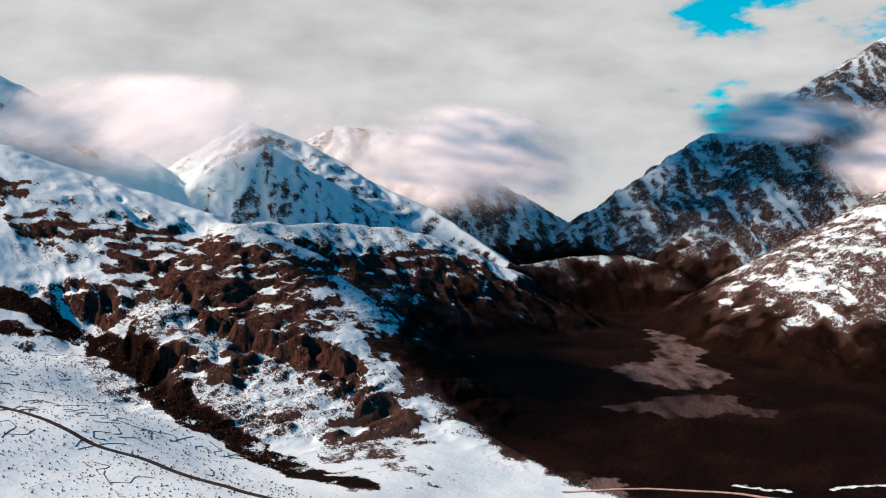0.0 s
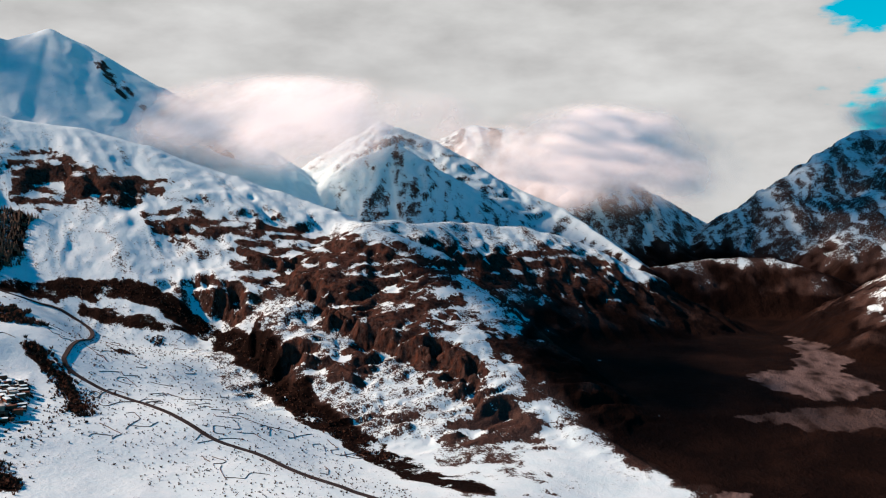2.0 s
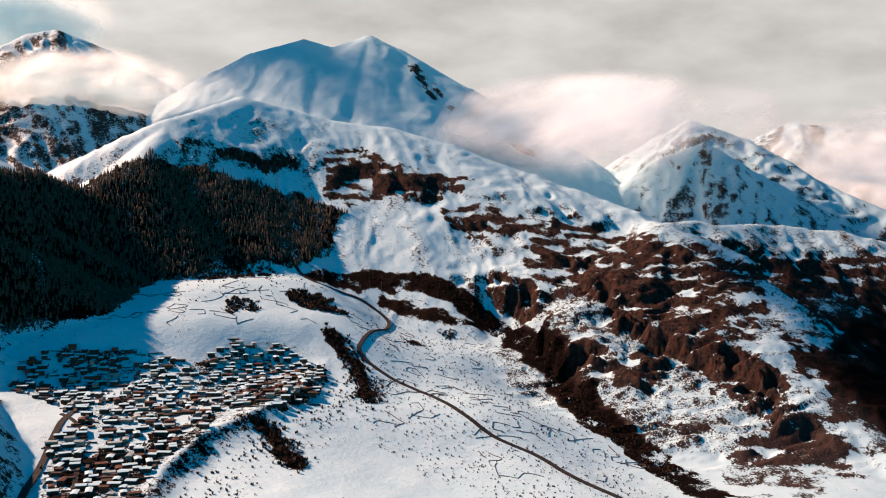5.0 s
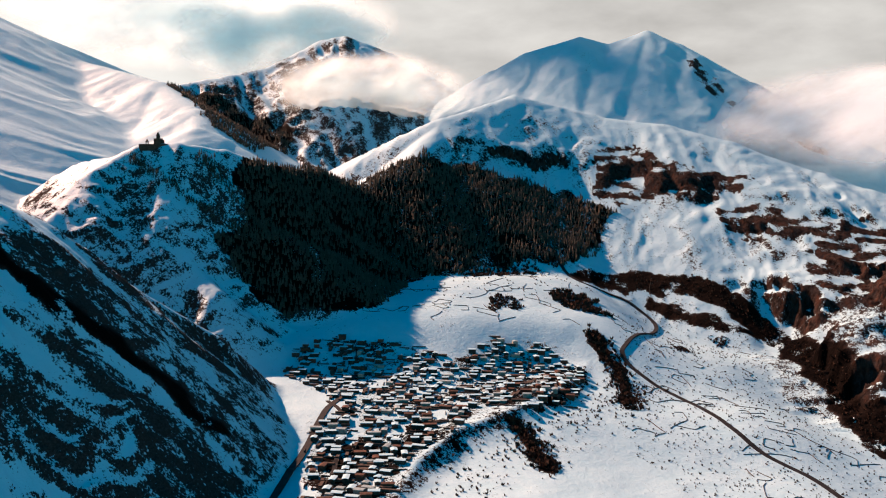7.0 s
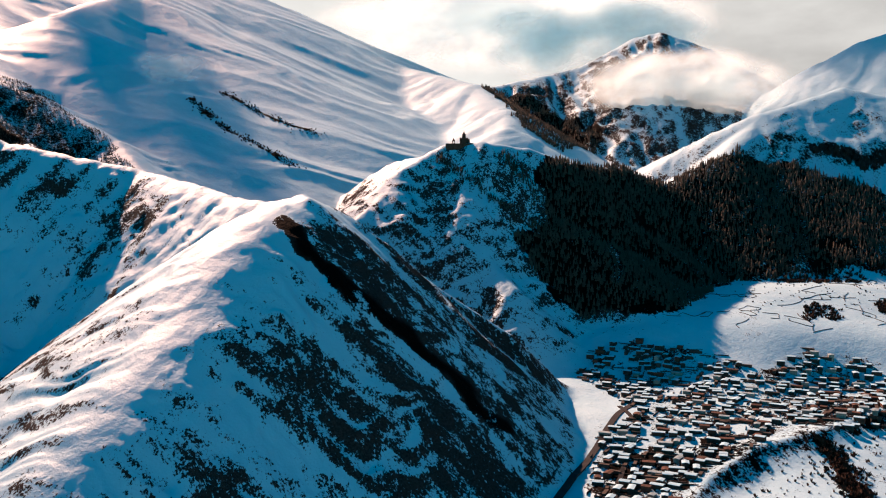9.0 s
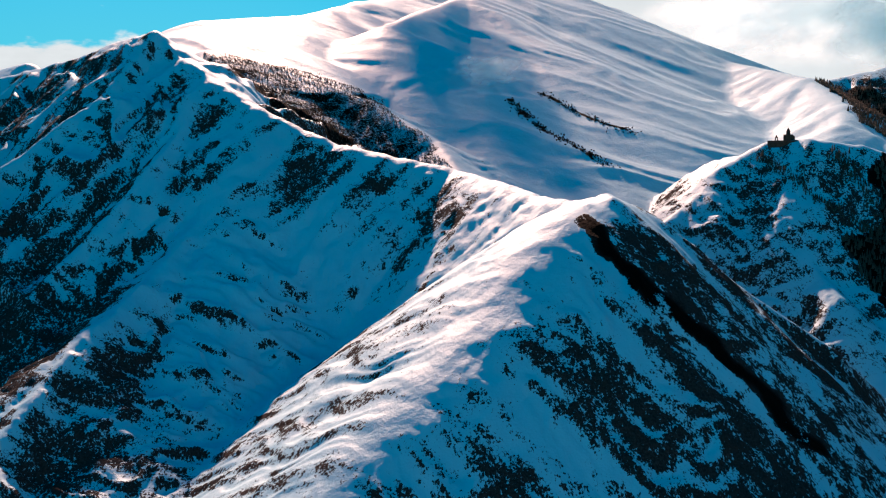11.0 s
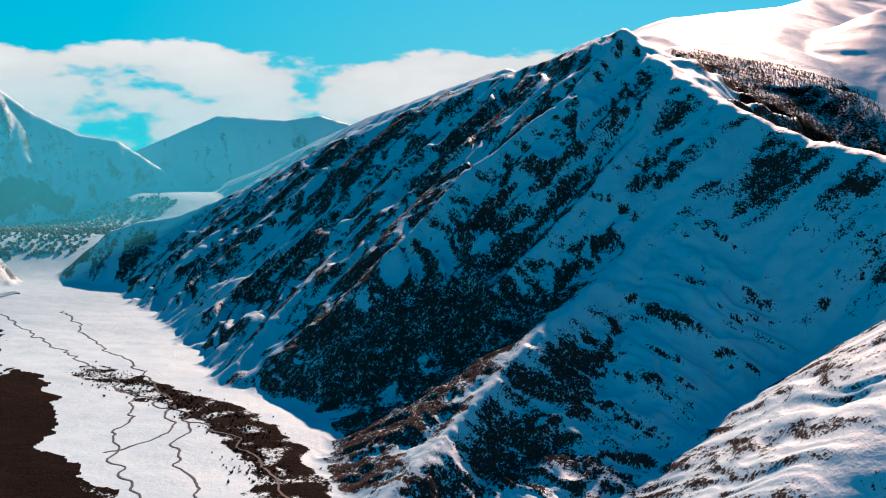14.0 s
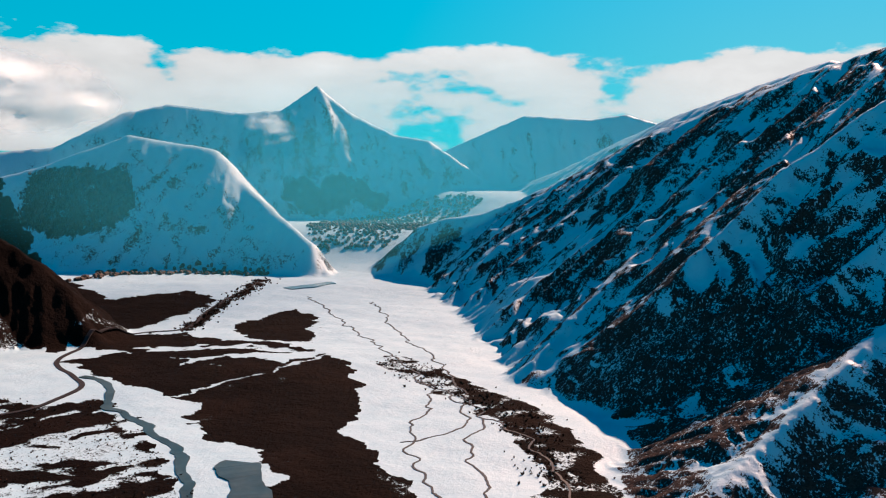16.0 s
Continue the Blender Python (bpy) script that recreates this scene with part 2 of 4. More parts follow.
HILLS = [
    ("crag_mountain", [(-2060, 250, 600), (-2115, 195, 646), (-2212, 133, 714), (-2290, 90, 712), (-2372, -58, 666), (-2447, -166, 646), (-2529, -315, 613), (-2639, -492, 559), (-2751, -638, 527), (-2814, -762, 482), (-2846, -952, 391)], (0.8, 0.76), 0.6, 8, 46, 150, 5000),
    ("crag_mountain", [(-2881, -968, 391), (-2850, -1105, 326), (-2823, -1223, 281), (-2800, -1328, 265), (-2786, -1411, 238), (-2792, -1477, 149), (-2793, -1531, 74)], 1.0, 0.7, 8, 14, 70, 5000),
    ("crag_mountain", [(-2115, 195, 646), (-1944, 328, 542), (-1833, 466, 469), (-1678, 653, 422), (-1532, 696, 400), (-1374, 731, 375), (-1274, 770, 383)], (0.6, 1.3), (0.72, 1.0), 14, 8, 90, 5000),
    ("crag_mountain", [(-2000, 290, 575), (-1875, 294, 460), (-1795, 262, 393), (-1593, 162, 276), (-1404, 69, 198), (-1216, -19, 95), (-1090, -70, 45), (-990, -110, 10)], 0.72, (0.78, 0.5), 6, 14, 70, 5000),
    ("near_ridge", curve([(-1258, 763, 383), (-1221, 715, 370), (-1149, 643, 305), (-1088, 556, 247), (-1032, 479, 191), (-970, 412, 132), (-914, 359, 86)]), 0.95, 0.72, 62, 9, 80, 5000),
    ("near_ridge", [(-1274, 770, 383), (-1221, 756, 384), (-1200, 826, 315), (-1182, 922, 264), (-1147, 1033, 187), (-1114, 1111, 93)], 0.9, 1.3, 6, 10, 45, 5000),
    ("near_ridge", [(-1215, 721, 370), (-1187, 714, 321), (-1161, 724, 275), (-1124, 754, 248), (-1087, 776, 225), (-1076, 826, 190), (-1068, 880, 137), (-1065, 931, 94), (-1062, 1013, 5)], 1.2, 1.0, 4, 10, 40, 5000),
    ("church_hill", [(-2029, 1313, 433), (-1780, 1287, 455), (-1720, 1290, 474), (-1660, 1330, 474), (-1620, 1403, 462), (-1591, 1459, 440), (-1615, 1650, 421), (-1652, 1833, 376), (-1623, 2001, 308), (-1342, 2231, 243), (-1250, 2260, 190)], 0.6, (0.8, 1.5), 12, 8, 80, 5000),
    ("church_hill", [(-1680, 1300, 470), (-1597, 1260, 390), (-1479, 1202, 280), (-1363, 1195, 221), (-1250, 1180, 120)], 0.85, 0.85, 8, 14, 50, 5000),
    ("church_hill", [(-1720, 1270, 470), (-1724, 1180, 425), (-1691, 1096, 353), (-1642, 1016, 318), (-1600, 950, 250)], 0.8, 0.8, 8, 14, 50, 5000),
    ("crag_mountain", [(-2199, 134, 710), (-2016, 39, 564), (-1885, -129, 421), (-1733, -229, 282), (-1651, -305, 162), (-1583, -351, 95)], 0.95, 0.95, 5, 16, 60, 5000),
    ("crag_mountain", [(-2419, -161, 640), (-2317, -271, 520), (-2090, -345, 374), (-1950, -415, 255), (-1760, -462, 150), (-1653, -493, 85)], 0.95, 0.95, 5, 16, 60, 5000),
    ("crag_mountain", [(-1930, 198, 509), (-1812, 135, 431), (-1710, 69, 341), (-1592, -23, 243), (-1496, -109, 148), (-1394, -175, 81)], 0.95, 0.95, 5, 14, 60, 5000),
    ("wooded_spur", [(-2445, 240, 705), (-2540, 408, 677), (-2418, 614, 591), (-2192, 739, 484), (-1988, 733, 423), (-1900, 760, 370)], 0.5, 0.6, 15, 6, 90, 260),
    ("snowfield_mountain", [(-2995, 238, 851), (-3581, 570, 962), (-4152, 849, 1110), (-4500, 1200, 1200)], 0.5, 0.42, 40, 34, 520, 640),
    ("snowfield_mountain", [(-3200, 810, 881), (-3726, 1203, 1077), (-4204, 1689, 1215)], 0.45, 0.45, 30, 24, 420, 1300),
    ("snowfield_mountain", [(-4204, 1689, 1215), (-3802, 2130, 891), (-2980, 2160, 717), (-2585, 2031, 605), (-2400, 1900, 540)], 0.6, 0.42, 30, 9, 220, 1300),
    ("cloud_crag", [(-2984, 2091, 685), (-2927, 2350, 736), (-2896, 2553, 784), (-2836, 2777, 901), (-2776, 2842, 919), (-2659, 2960, 855), (-2484, 3053, 735), (-2339, 3110, 647)], 0.65, 0.65, 8, 34, 120, 5000),
    ("dome_hill", [(-1615, 1843, 380), (-1615, 1943, 440), (-1695, 2175, 556), (-1677, 2445, 627), (-1549, 2535, 587), (-1458, 2570, 559), (-1310, 2632, 541), (-1152, 2667, 495), (-913, 2692, 407), (-674, 2666, 326), (-523, 2612, 283)], 0.5, (0.78, 0.4), 25, 7, 90, 5000),
    ("plateau", [(-600, 2640, 300), (-492, 2492, 292), (-281, 2736, 283), (-134, 2847, 268), (26, 2900, 221), (188, 2894, 144), (250, 2900, 100)], 0.7, 0.5, 10, 12, 80, 5000),
    ("plateau", [(-540, 2560, 285), (-485, 2453, 287), (-292, 2332, 237), (-224, 2239, 189), (-188, 2041, 109), (-87, 1848, 37), (65, 1699, -2), (191, 1538, -39)], 0.88, (0.42, 0.34), 6, 18, 60, 5000),
    ("snow_peak", [(-2600, 2600, 500), (-2248, 2886, 654), (-2218, 3039, 771), (-2151, 3151, 838), (-2027, 3298, 897), (-1939, 3353, 869), (-1823, 3423, 915), (-1722, 3455, 865), (-1476, 3542, 718), (-1305, 3452, 569), (-1174, 3396, 483), (-1000, 3350, 380)], 0.6, 0.6, 12, 10, 160, 5000),
    ("streaked_mountain", [(-1251, 3368, 262), (-1038, 3363, 306), (-846, 3349, 345), (-751, 3521, 460), (-702, 3572, 484), (-628, 3606, 515), (-588, 3602, 483), (-484, 3567, 408), (-361, 3532, 330), (-241, 3492, 258)], 0.7, 0.6, 4, 16, 70, 5000),
    ("streaked_mountain", [(-739, 3880, 606), (-540, 3913, 533), (-396, 3880, 457), (-287, 3859, 387), (-177, 3796, 338), (-50, 3750, 286), (33, 3650, 235), (130, 3498, 177), (215, 3293, 129)], 0.7, 0.6, 4, 16, 80, 5000),
    ("far_mountain", [(-900, 4600, 600), (-631, 4657, 546), (-483, 4725, 620), (-379, 4735, 605), (-117, 4749, 575), (41, 4700, 445), (279, 4742, 314), (407, 4682, 212)], 0.6, 0.6, 8, 30, 140, 5000),
    ("rocky_mountain", [(480, 4250, 80), (538, 4266, 151), (738, 4338, 304), (965, 4395, 448), (1148, 4455, 577), (1358, 4500, 598), (1526, 4498, 759), (1708, 4464, 867), (1895, 4410, 994), (2152, 4291, 1038)], 0.7, 0.75, 8, 32, 110, 5000),
    ("gorge_slope", [(600, 2380, 20), (685, 2404, 77), (850, 2457, 145), (1003, 2507, 252), (1121, 2566, 330), (1415, 2646, 514), (1700, 2700, 600)], 0.6, 0.6, 10, 16, 80, 5000),
    ("gorge_rim", [(150, 3293, 100), (214, 3293, 110), (433, 3423, 133), (628, 3443, 140), (747, 3368, 109), (819, 3197, 5)], 0.4, 0.7, 20, 8, 60, 5000),
    ("south_peak", [(-2577, -3505, 448), (-2915, -3256, 501), (-3186, -3154, 653), (-3357, -3059, 697), (-3574, -2829, 667), (-3726, -2727, 686), (-3863, -2633, 803), (-3911, -2482, 679), (-3985, -2283, 576), (-4024, -2126, 551), (-4073, -1834, 364)], 0.8, 1.15, 6, 22, 90, 5000),
    ("wooded_hill", [(-2243, -2886, 347), (-2384, -2720, 407), (-2591, -2478, 527), (-2720, -2208, 480), (-2709, -2071, 366), (-2654, -1904, 285), (-2575, -1683, 188), (-2540, -1600, 110)], (0.8, 1.5), 0.95, 20, 16, 90, 5000),
    ("valley_head_mountain", [(-4206, -2112, 525), (-4453, -1855, 682), (-4581, -1564, 664), (-4637, -1418, 688), (-4663, -1182, 615)], 0.6, 1.1, 10, 24, 130, 5000),
    ("bench_mountain", [(-4129, -1722, 352), (-4027, -1464, 428), (-3925, -1180, 540), (-3803, -917, 628), (-3588, -563, 713), (-3431, -323, 765)], 0.5, 0.72, 12, 22, 130, 700),
    ("village_bank", [(-740, 980, 56), (-785, 1066, 66), (-812, 1176, 81), (-800, 1259, 89), (-812, 1408, 94), (-884, 1610, 94), (-892, 1722, 80)], 0.14, 0.72, 3, 8, 40, 5000),
    ("dark_bank", [(-1162, -1731, 339), (-1362, -1731, 299), (-1468, -1658, 256), (-1490, -1579, 216), (-1501, -1506, 166), (-1473, -1399, 89), (-1513, -1399, 70)], 0.9, 0.9, 8, 12, 60, 5000),
]


def hill_height(x, y, pts, left, right, rounding, rib, width, seed, reach, low):
    (x0, y0, _), (x1, y1, _) = pts[0], pts[-1]
    total = math.hypot(x1 - x0, y1 - y0)
    along = ((x - x0) * (x1 - x0) + (y - y0) * (y1 - y0)) / total
    k = np.clip(along / total, 0, 1)
    left, right = [s[0] + (s[1] - s[0]) * k if isinstance(s, tuple) else s for s in (left, right)]
    top, best = np.full(x.shape, -1e9), np.full(x.shape, 1e9)
    for (ax, ay, az), (bx, by, bz) in zip(pts[:-1], pts[1:]):
        ex, ey = bx - ax, by - ay
        length = math.hypot(ex, ey)
        k = np.clip(((x - ax) * ex + (y - ay) * ey) / length ** 2, 0, 1)
        dx, dy = x - ax - k * ex, y - ay - k * ey
        d = np.sqrt(dx * dx + dy * dy)
        t = np.clip(0.5 + (ex * dy - ey * dx) / length / (0.6 * d + 20), 0, 1)
        slope = right + (left - right) * t * t * (3 - 2 * t)
        top = np.maximum(top, az + k * (bz - az) - slope * (np.sqrt(d * d + rounding ** 2) - rounding))
        best = np.minimum(best, d)
    top = top - 1.6 * np.maximum(best - reach, 0)
    ribs_all, streak_all = np.zeros(x.shape), np.zeros(x.shape)
    m = top + 1.2 * rib > low - 16
    if not m.any():
        return top, ribs_all, streak_all
    x, y, along, best = x[m], y[m], along[m], best[m]
    warp = 0.6 * fbm(x / (2.2 * width) + seed, y / (2.2 * width), 3)
    ribs = ridged(along / width + warp + seed * 3.1, best / (6 * width) + warp, 3)
    fade = np.clip(best / 90, 0, 1)
    streak = fbm(along / (0.5 * width) + seed, best / (2.5 * width), 3, 0.6)
    top[m] += rib * fade * (ribs - 0.4)
    ribs_all[m], streak_all[m] = ribs * fade, streak
    return top, ribs_all, streak_all


ROUGH_OF = {"near_ridge": 0.25, "snowfield_mountain": 0.2, "snow_peak": 0.3, "dome_hill": 0.4, "wooded_spur": 0.4, "bench_mountain": 0.5, "wooded_hill": 0.6, "south_peak": 0.7, "streaked_mountain": 0.6, "valley_head_mountain": 0.5}


def terrain(x, y):
    base = floor_height(x, y) + 2.5 * fbm(x / 160, y / 160, 3)
    high, owner, rib_of, streaks = base.copy(), np.zeros(x.shape, int), np.zeros(x.shape), np.zeros(x.shape)
    for n, (name, pts, left, right, rounding, rib, width, span) in enumerate(HILLS):
        px, py = [p[0] for p in pts], [p[1] for p in pts]
        reach = min((max(p[2] for p in pts) + 120) / np.min([np.min(left), np.min(right)]), span + 500)
        m = (x > min(px) - reach) & (x < max(px) + reach) & (y > min(py) - reach) & (y < max(py) + reach)
        h, ribs, streak = hill_height(x[m], y[m], pts, left, right, rounding, rib, width, n, span, high[m])
        hi = high[m]
        owner[m] = np.where(h > hi + 0.5, n + 1, owner[m])
        rib_of[m] = np.where(h > hi, ribs, rib_of[m])
        streaks[m] = np.where(h > hi, streak, streaks[m])
        high[m] = smax(h, hi, 14)
    rough = np.clip((high - base) / 60, 0, 1)
    # two bands of cliff on the lava plateau and the round hill
    lava = np.clip((x + 1750) / 150, 0, 1) * np.clip((y - 1400) / 150, 0, 1) * np.clip((3000 - y) / 120, 0, 1) * np.clip((420 - x) / 100, 0, 1) * rough
    wander = 26 * fbm(x / 130, y / 130, 5, 0.6)
    broken = np.clip(0.85 + 1.4 * fbm(x / 230 + 4, y / 230, 3), 0, 1)
    for middle, tall, start in ((440 - 0.2 * (x + 1400), 13, -1650), (285 - 0.33 * (x + 900), 26, -1000), (150 - 0.42 * (x + 750), 40, -900)):
        off = high - middle - wander
        high = high + lava * broken * np.clip((x - start) / 150, 0, 1) * 0.85 * tall * np.tanh(off / 8) * np.exp(-(off / 78) ** 2)
    calm = np.array([1.0] + [ROUGH_OF.get(h[0], 1.0) for h in HILLS])[owner]
    high = high + rough * calm * (3.2 * fbm(x / 70, y / 70, 5, 0.6) + 2.6 * ridged(x / 45, y / 45, 3))
    return high, owner, rib_of, streaks, lava


CENTRE = (0.0, 150.0)
angles = np.radians(np.concatenate([np.arange(-34, 152, 0.14), np.arange(152, 326, 3.0)]))
radii = np.concatenate([[0, 150, 300, 450, 600, 720], 800 * np.exp(np.arange(0, math.log(4950 / 800), 0.0031))])
AA, RR = np.meshgrid(angles, radii, indexing="ij")
GX, GY = CENTRE[0] - np.sin(AA) * RR, CENTRE[1] + np.cos(AA) * RR
GZ, OWN, RIB, STREAK, LAVA = terrain(GX, GY)
NA, NR = GX.shape
VERTS = np.stack([GX, GY, GZ], -1).reshape(-1, 3)
ia, ir = np.meshgrid(np.arange(NA), np.arange(NR - 1), indexing="ij")
ib = (ia + 1) % NA
QUADS = np.stack([ia * NR + ir, ia * NR + ir + 1, ib * NR + ir + 1, ib * NR + ir], -1).reshape(-1, 4)
QOWN = OWN.reshape(-1)[QUADS[:, 0]]
NAMES = ["ground"] + [h[0] for h in HILLS]


# how much of each place is under snow, and what lies bare
def grid_slope():
    dr = np.gradient(GZ, axis=1) / np.maximum(np.gradient(RR, axis=1), 1)
    da = np.gradient(GZ, axis=0) / np.maximum(np.gradient(AA, axis=0) * RR, 1)
    return np.hypot(dr, da), dr * np.cos(AA) - da * np.sin(AA)


COVER_OF = {"ground": 0.76, "crag_mountain": 0.8, "near_ridge": 0.78, "church_hill": 0.74, "dome_hill": 0.76, "plateau": 0.5, "snow_peak": 1.05, "village_bank": 0.4,
            "streaked_mountain": 0.74, "far_mountain": 0.55, "rocky_mountain": 0.5, "gorge_slope": 0.33, "gorge_rim": 0.3, "south_peak": 1.2, "wooded_hill": 1.05,
            "snowfield_mountain": 1.25, "wooded_spur": 1.0, "bench_mountain": 1.0, "valley_head_mountain": 1.25, "dark_bank": 0.35, "cloud_crag": 0.6}
SLOPE, RISE_NORTH = grid_slope()
COVER = np.array([COVER_OF[n] for n in NAMES])[OWN]
COVER = COVER + 1.0 * np.clip(0.8 - SLOPE, -0.6, 0.2) - 0.25 * np.clip(RIB, -0.4, 1) * (OWN > 0) + 0.1 * fbm(GX / 110, GY / 110, 4) + 0.2 * STREAK
STONY = np.array([n == "crag_mountain" for n in NAMES])[OWN]
COVER = COVER - STONY * (0.35 * np.clip(RIB - 0.05, -0.3, 0.6) - 0.35 * np.clip(STREAK, -0.8, 0.8) - 0.2 * np.clip(fbm(GX / 260 + 3, GY / 260, 3), -0.4, 0.4))
BESIDE = GY - 69 + 0.48 * (GX + 1404)
COVER = COVER - 0.4 * STONY * np.clip((130 - BESIDE) / 60, 0, 1) * np.clip(0.5 + BESIDE / 40, 0, 1) * np.clip((235 - GZ) / 80, 0, 1)
COVER = COVER - STONY * (0.75 * np.clip((RISE_NORTH - 0.42) * 1.3, -0.35, 0.8) * np.clip(0.5 - BESIDE / 90, 0, 1) + 0.7 * np.clip(-BESIDE / 60, 0, 1) * np.clip((330 - GZ) / 150, 0, 1) * np.clip((GX + 1720) / 150, 0, 1))
# snow fans at the foot of the crags, and a smooth shaded face beside the nose
COVER = COVER + STONY * 0.4 * np.clip((150 - GZ) / 70, 0, 1) * np.clip((-180 - GY) / 100, 0, 1)
NEAR = np.array([n == "near_ridge" for n in NAMES])[OWN]
COVER = COVER + NEAR * (0.22 * np.clip(STREAK, -0.8, 0.8) + 0.2 * fbm(GX / 22, GY / 22, 3))
STREAKY = np.array([n in ("rocky_mountain", "far_mountain", "streaked_mountain", "cloud_crag", "gorge_slope") for n in NAMES])[OWN]
COVER = COVER + STREAKY * (0.3 * np.clip(STREAK, -0.8, 0.8) + 0.3 * fbm(GX / 26, GY / 26, 3))
SMOOTH = np.exp(-((((GX + 1420) * 0.9 + (GY - 420) * 0.43) / 330) ** 2 + (((GY - 420) * 0.9 - (GX + 1420) * 0.43) / 170) ** 2))
COVER = COVER + 0.8 * STONY * SMOOTH
SADDLE = np.exp(-((((GX + 1330) * 0.93 - (GY - 640) * 0.36) / 260) ** 2 + (((GY - 640) * 0.93 + (GX + 1330) * 0.36) / 110) ** 2))
COVER = COVER + 0.7 * SADDLE
EARTH = np.zeros(GX.shape)
RUST = LAVA * np.clip((SLOPE - 0.6) * 2.5, 0, 1)


COVER = np.maximum(COVER, 0.27 - 0.3 * RUST)


def around(points, margin):
    px, py = [p[0] for p in points], [p[1] for p in points]
    return (GX > min(px) - margin) & (GX < max(px) + margin) & (GY > min(py) - margin) & (GY < max(py) + margin)


def ragged(scale, amount, m):
    x, y = GX[m], GY[m]
    return x + amount * fbm(x / scale + 9, y / scale, 4), y + amount * fbm(x / scale, y / scale + 31, 4)


def near_line(points, width, scale=60, amount=14):
    """1 within width of a line through the points, with a ragged rim."""
    m = around(points, width + 2 * amount + 20)
    x, y = ragged(scale, amount, m)
    best = np.full(x.shape, 1e9)
    for (ax, ay), (bx, by) in zip(points[:-1], points[1:]):
        ex, ey = bx - ax, by - ay
        k = np.clip(((x - ax) * ex + (y - ay) * ey) / (ex * ex + ey * ey), 0, 1)
        best = np.minimum(best, (x - ax - k * ex) ** 2 + (y - ay - k * ey) ** 2)
    out = np.zeros(GX.shape)
    out[m] = np.clip((width - np.sqrt(best)) / 8 + 0.5, 0, 1)
    return out


def inside(points, scale=70, amount=22):
    """1 inside the outline, with a ragged rim."""
    m = around(points, 2 * amount + 20)
    x, y = ragged(scale, amount, m)
    odd = np.zeros(x.shape, bool)
    for (ax, ay), (bx, by) in zip(points, points[1:] + points[:1]):
        if ay != by:
            odd ^= ((ay > y) != (by > y)) & (x < (bx - ax) * (y - ay) / (by - ay) + ax)
    out = np.zeros(GX.shape)
    out[m] = odd
    return out


# the gorge to the north lies below the snow line: brown earth drawn near-black, and a grey gravel bed
CLIFFS = [
    [(-1401, 2400), (-1319, 2495), (-1215, 2447), (-1084, 2498), (-1011, 2508), (-999, 2444), (-1073, 2375), (-1166, 2350), (-1216, 2250), (-1312, 2262), (-1339, 2335)],
    [(-1021, 2359), (-944, 2420), (-794, 2451), (-641, 2528), (-679, 2409), (-793, 2367), (-884, 2306), (-985, 2310)],
    [(-783, 2379), (-747, 2488), (-641, 2528), (-478, 2383), (-361, 2329), (-252, 2281), (-220, 2132), (-223, 1982), (-292, 1943), (-431, 2017), (-517, 2073), (-555, 2166), (-722, 2167), (-773, 2272)],
    [(-440, 1874), (-417, 1958), (-365, 1925), (-357, 1841), (-388, 1792), (-418, 1809)],
    [(-301, 1930), (-260, 1944), (-193, 1918), (-147, 1883), (-179, 1815), (-232, 1835), (-276, 1853)],
    [(-219, 1631), (-180, 1746), (-116, 1773), (-63, 1825), (-12, 1771), (-17, 1667), (-17, 1455), (-133, 1385)],
    [(-273, 2553), (-117, 2703), (54, 2836), (141, 2794), (190, 2623), (118, 2446), (55, 2448), (2, 2519), (-127, 2450), (-220, 2225)],
    [(-202, 2082), (-97, 2027), (-5, 2263), (113, 2250), (156, 1996), (170, 1774), (98, 1779), (33, 1844), (-44, 1850), (-129, 1904)],
]
for k, outline in enumerate(CLIFFS):
    m = inside(outline, 45, 20)
    ledges = 0.38 * np.sin(GZ * 0.26 + 3.0 * fbm(GX / 120, GY / 120, 3))
    COVER = COVER - m * (0.62 + 0.6 * fbm(GX / 48 + k, GY / 48, 4, 0.65) - 1.0 * ledges + 0.7 * np.clip(SLOPE - 0.75, -0.45, 0.6))
    RUST = np.maximum(RUST, m * LAVA)
for line, wide in (([(-1593, 3340), (-1505, 3274), (-1397, 3184)], 34), ([(-1318, 3236), (-1206, 3209), (-1106, 3205)], 30)):
    COVER = COVER - near_line(line, wide, 60, 30) * (0.8 + 0.8 * fbm(GX / 40, GY / 40, 3))
# the gorge floor's shade is partly held in the dark soil colour
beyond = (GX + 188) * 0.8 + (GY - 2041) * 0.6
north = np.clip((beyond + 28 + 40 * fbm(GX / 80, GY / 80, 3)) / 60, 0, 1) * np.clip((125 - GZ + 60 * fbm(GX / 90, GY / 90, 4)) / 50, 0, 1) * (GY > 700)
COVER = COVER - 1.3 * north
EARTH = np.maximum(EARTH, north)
GRAVEL = np.zeros(GX.shape)


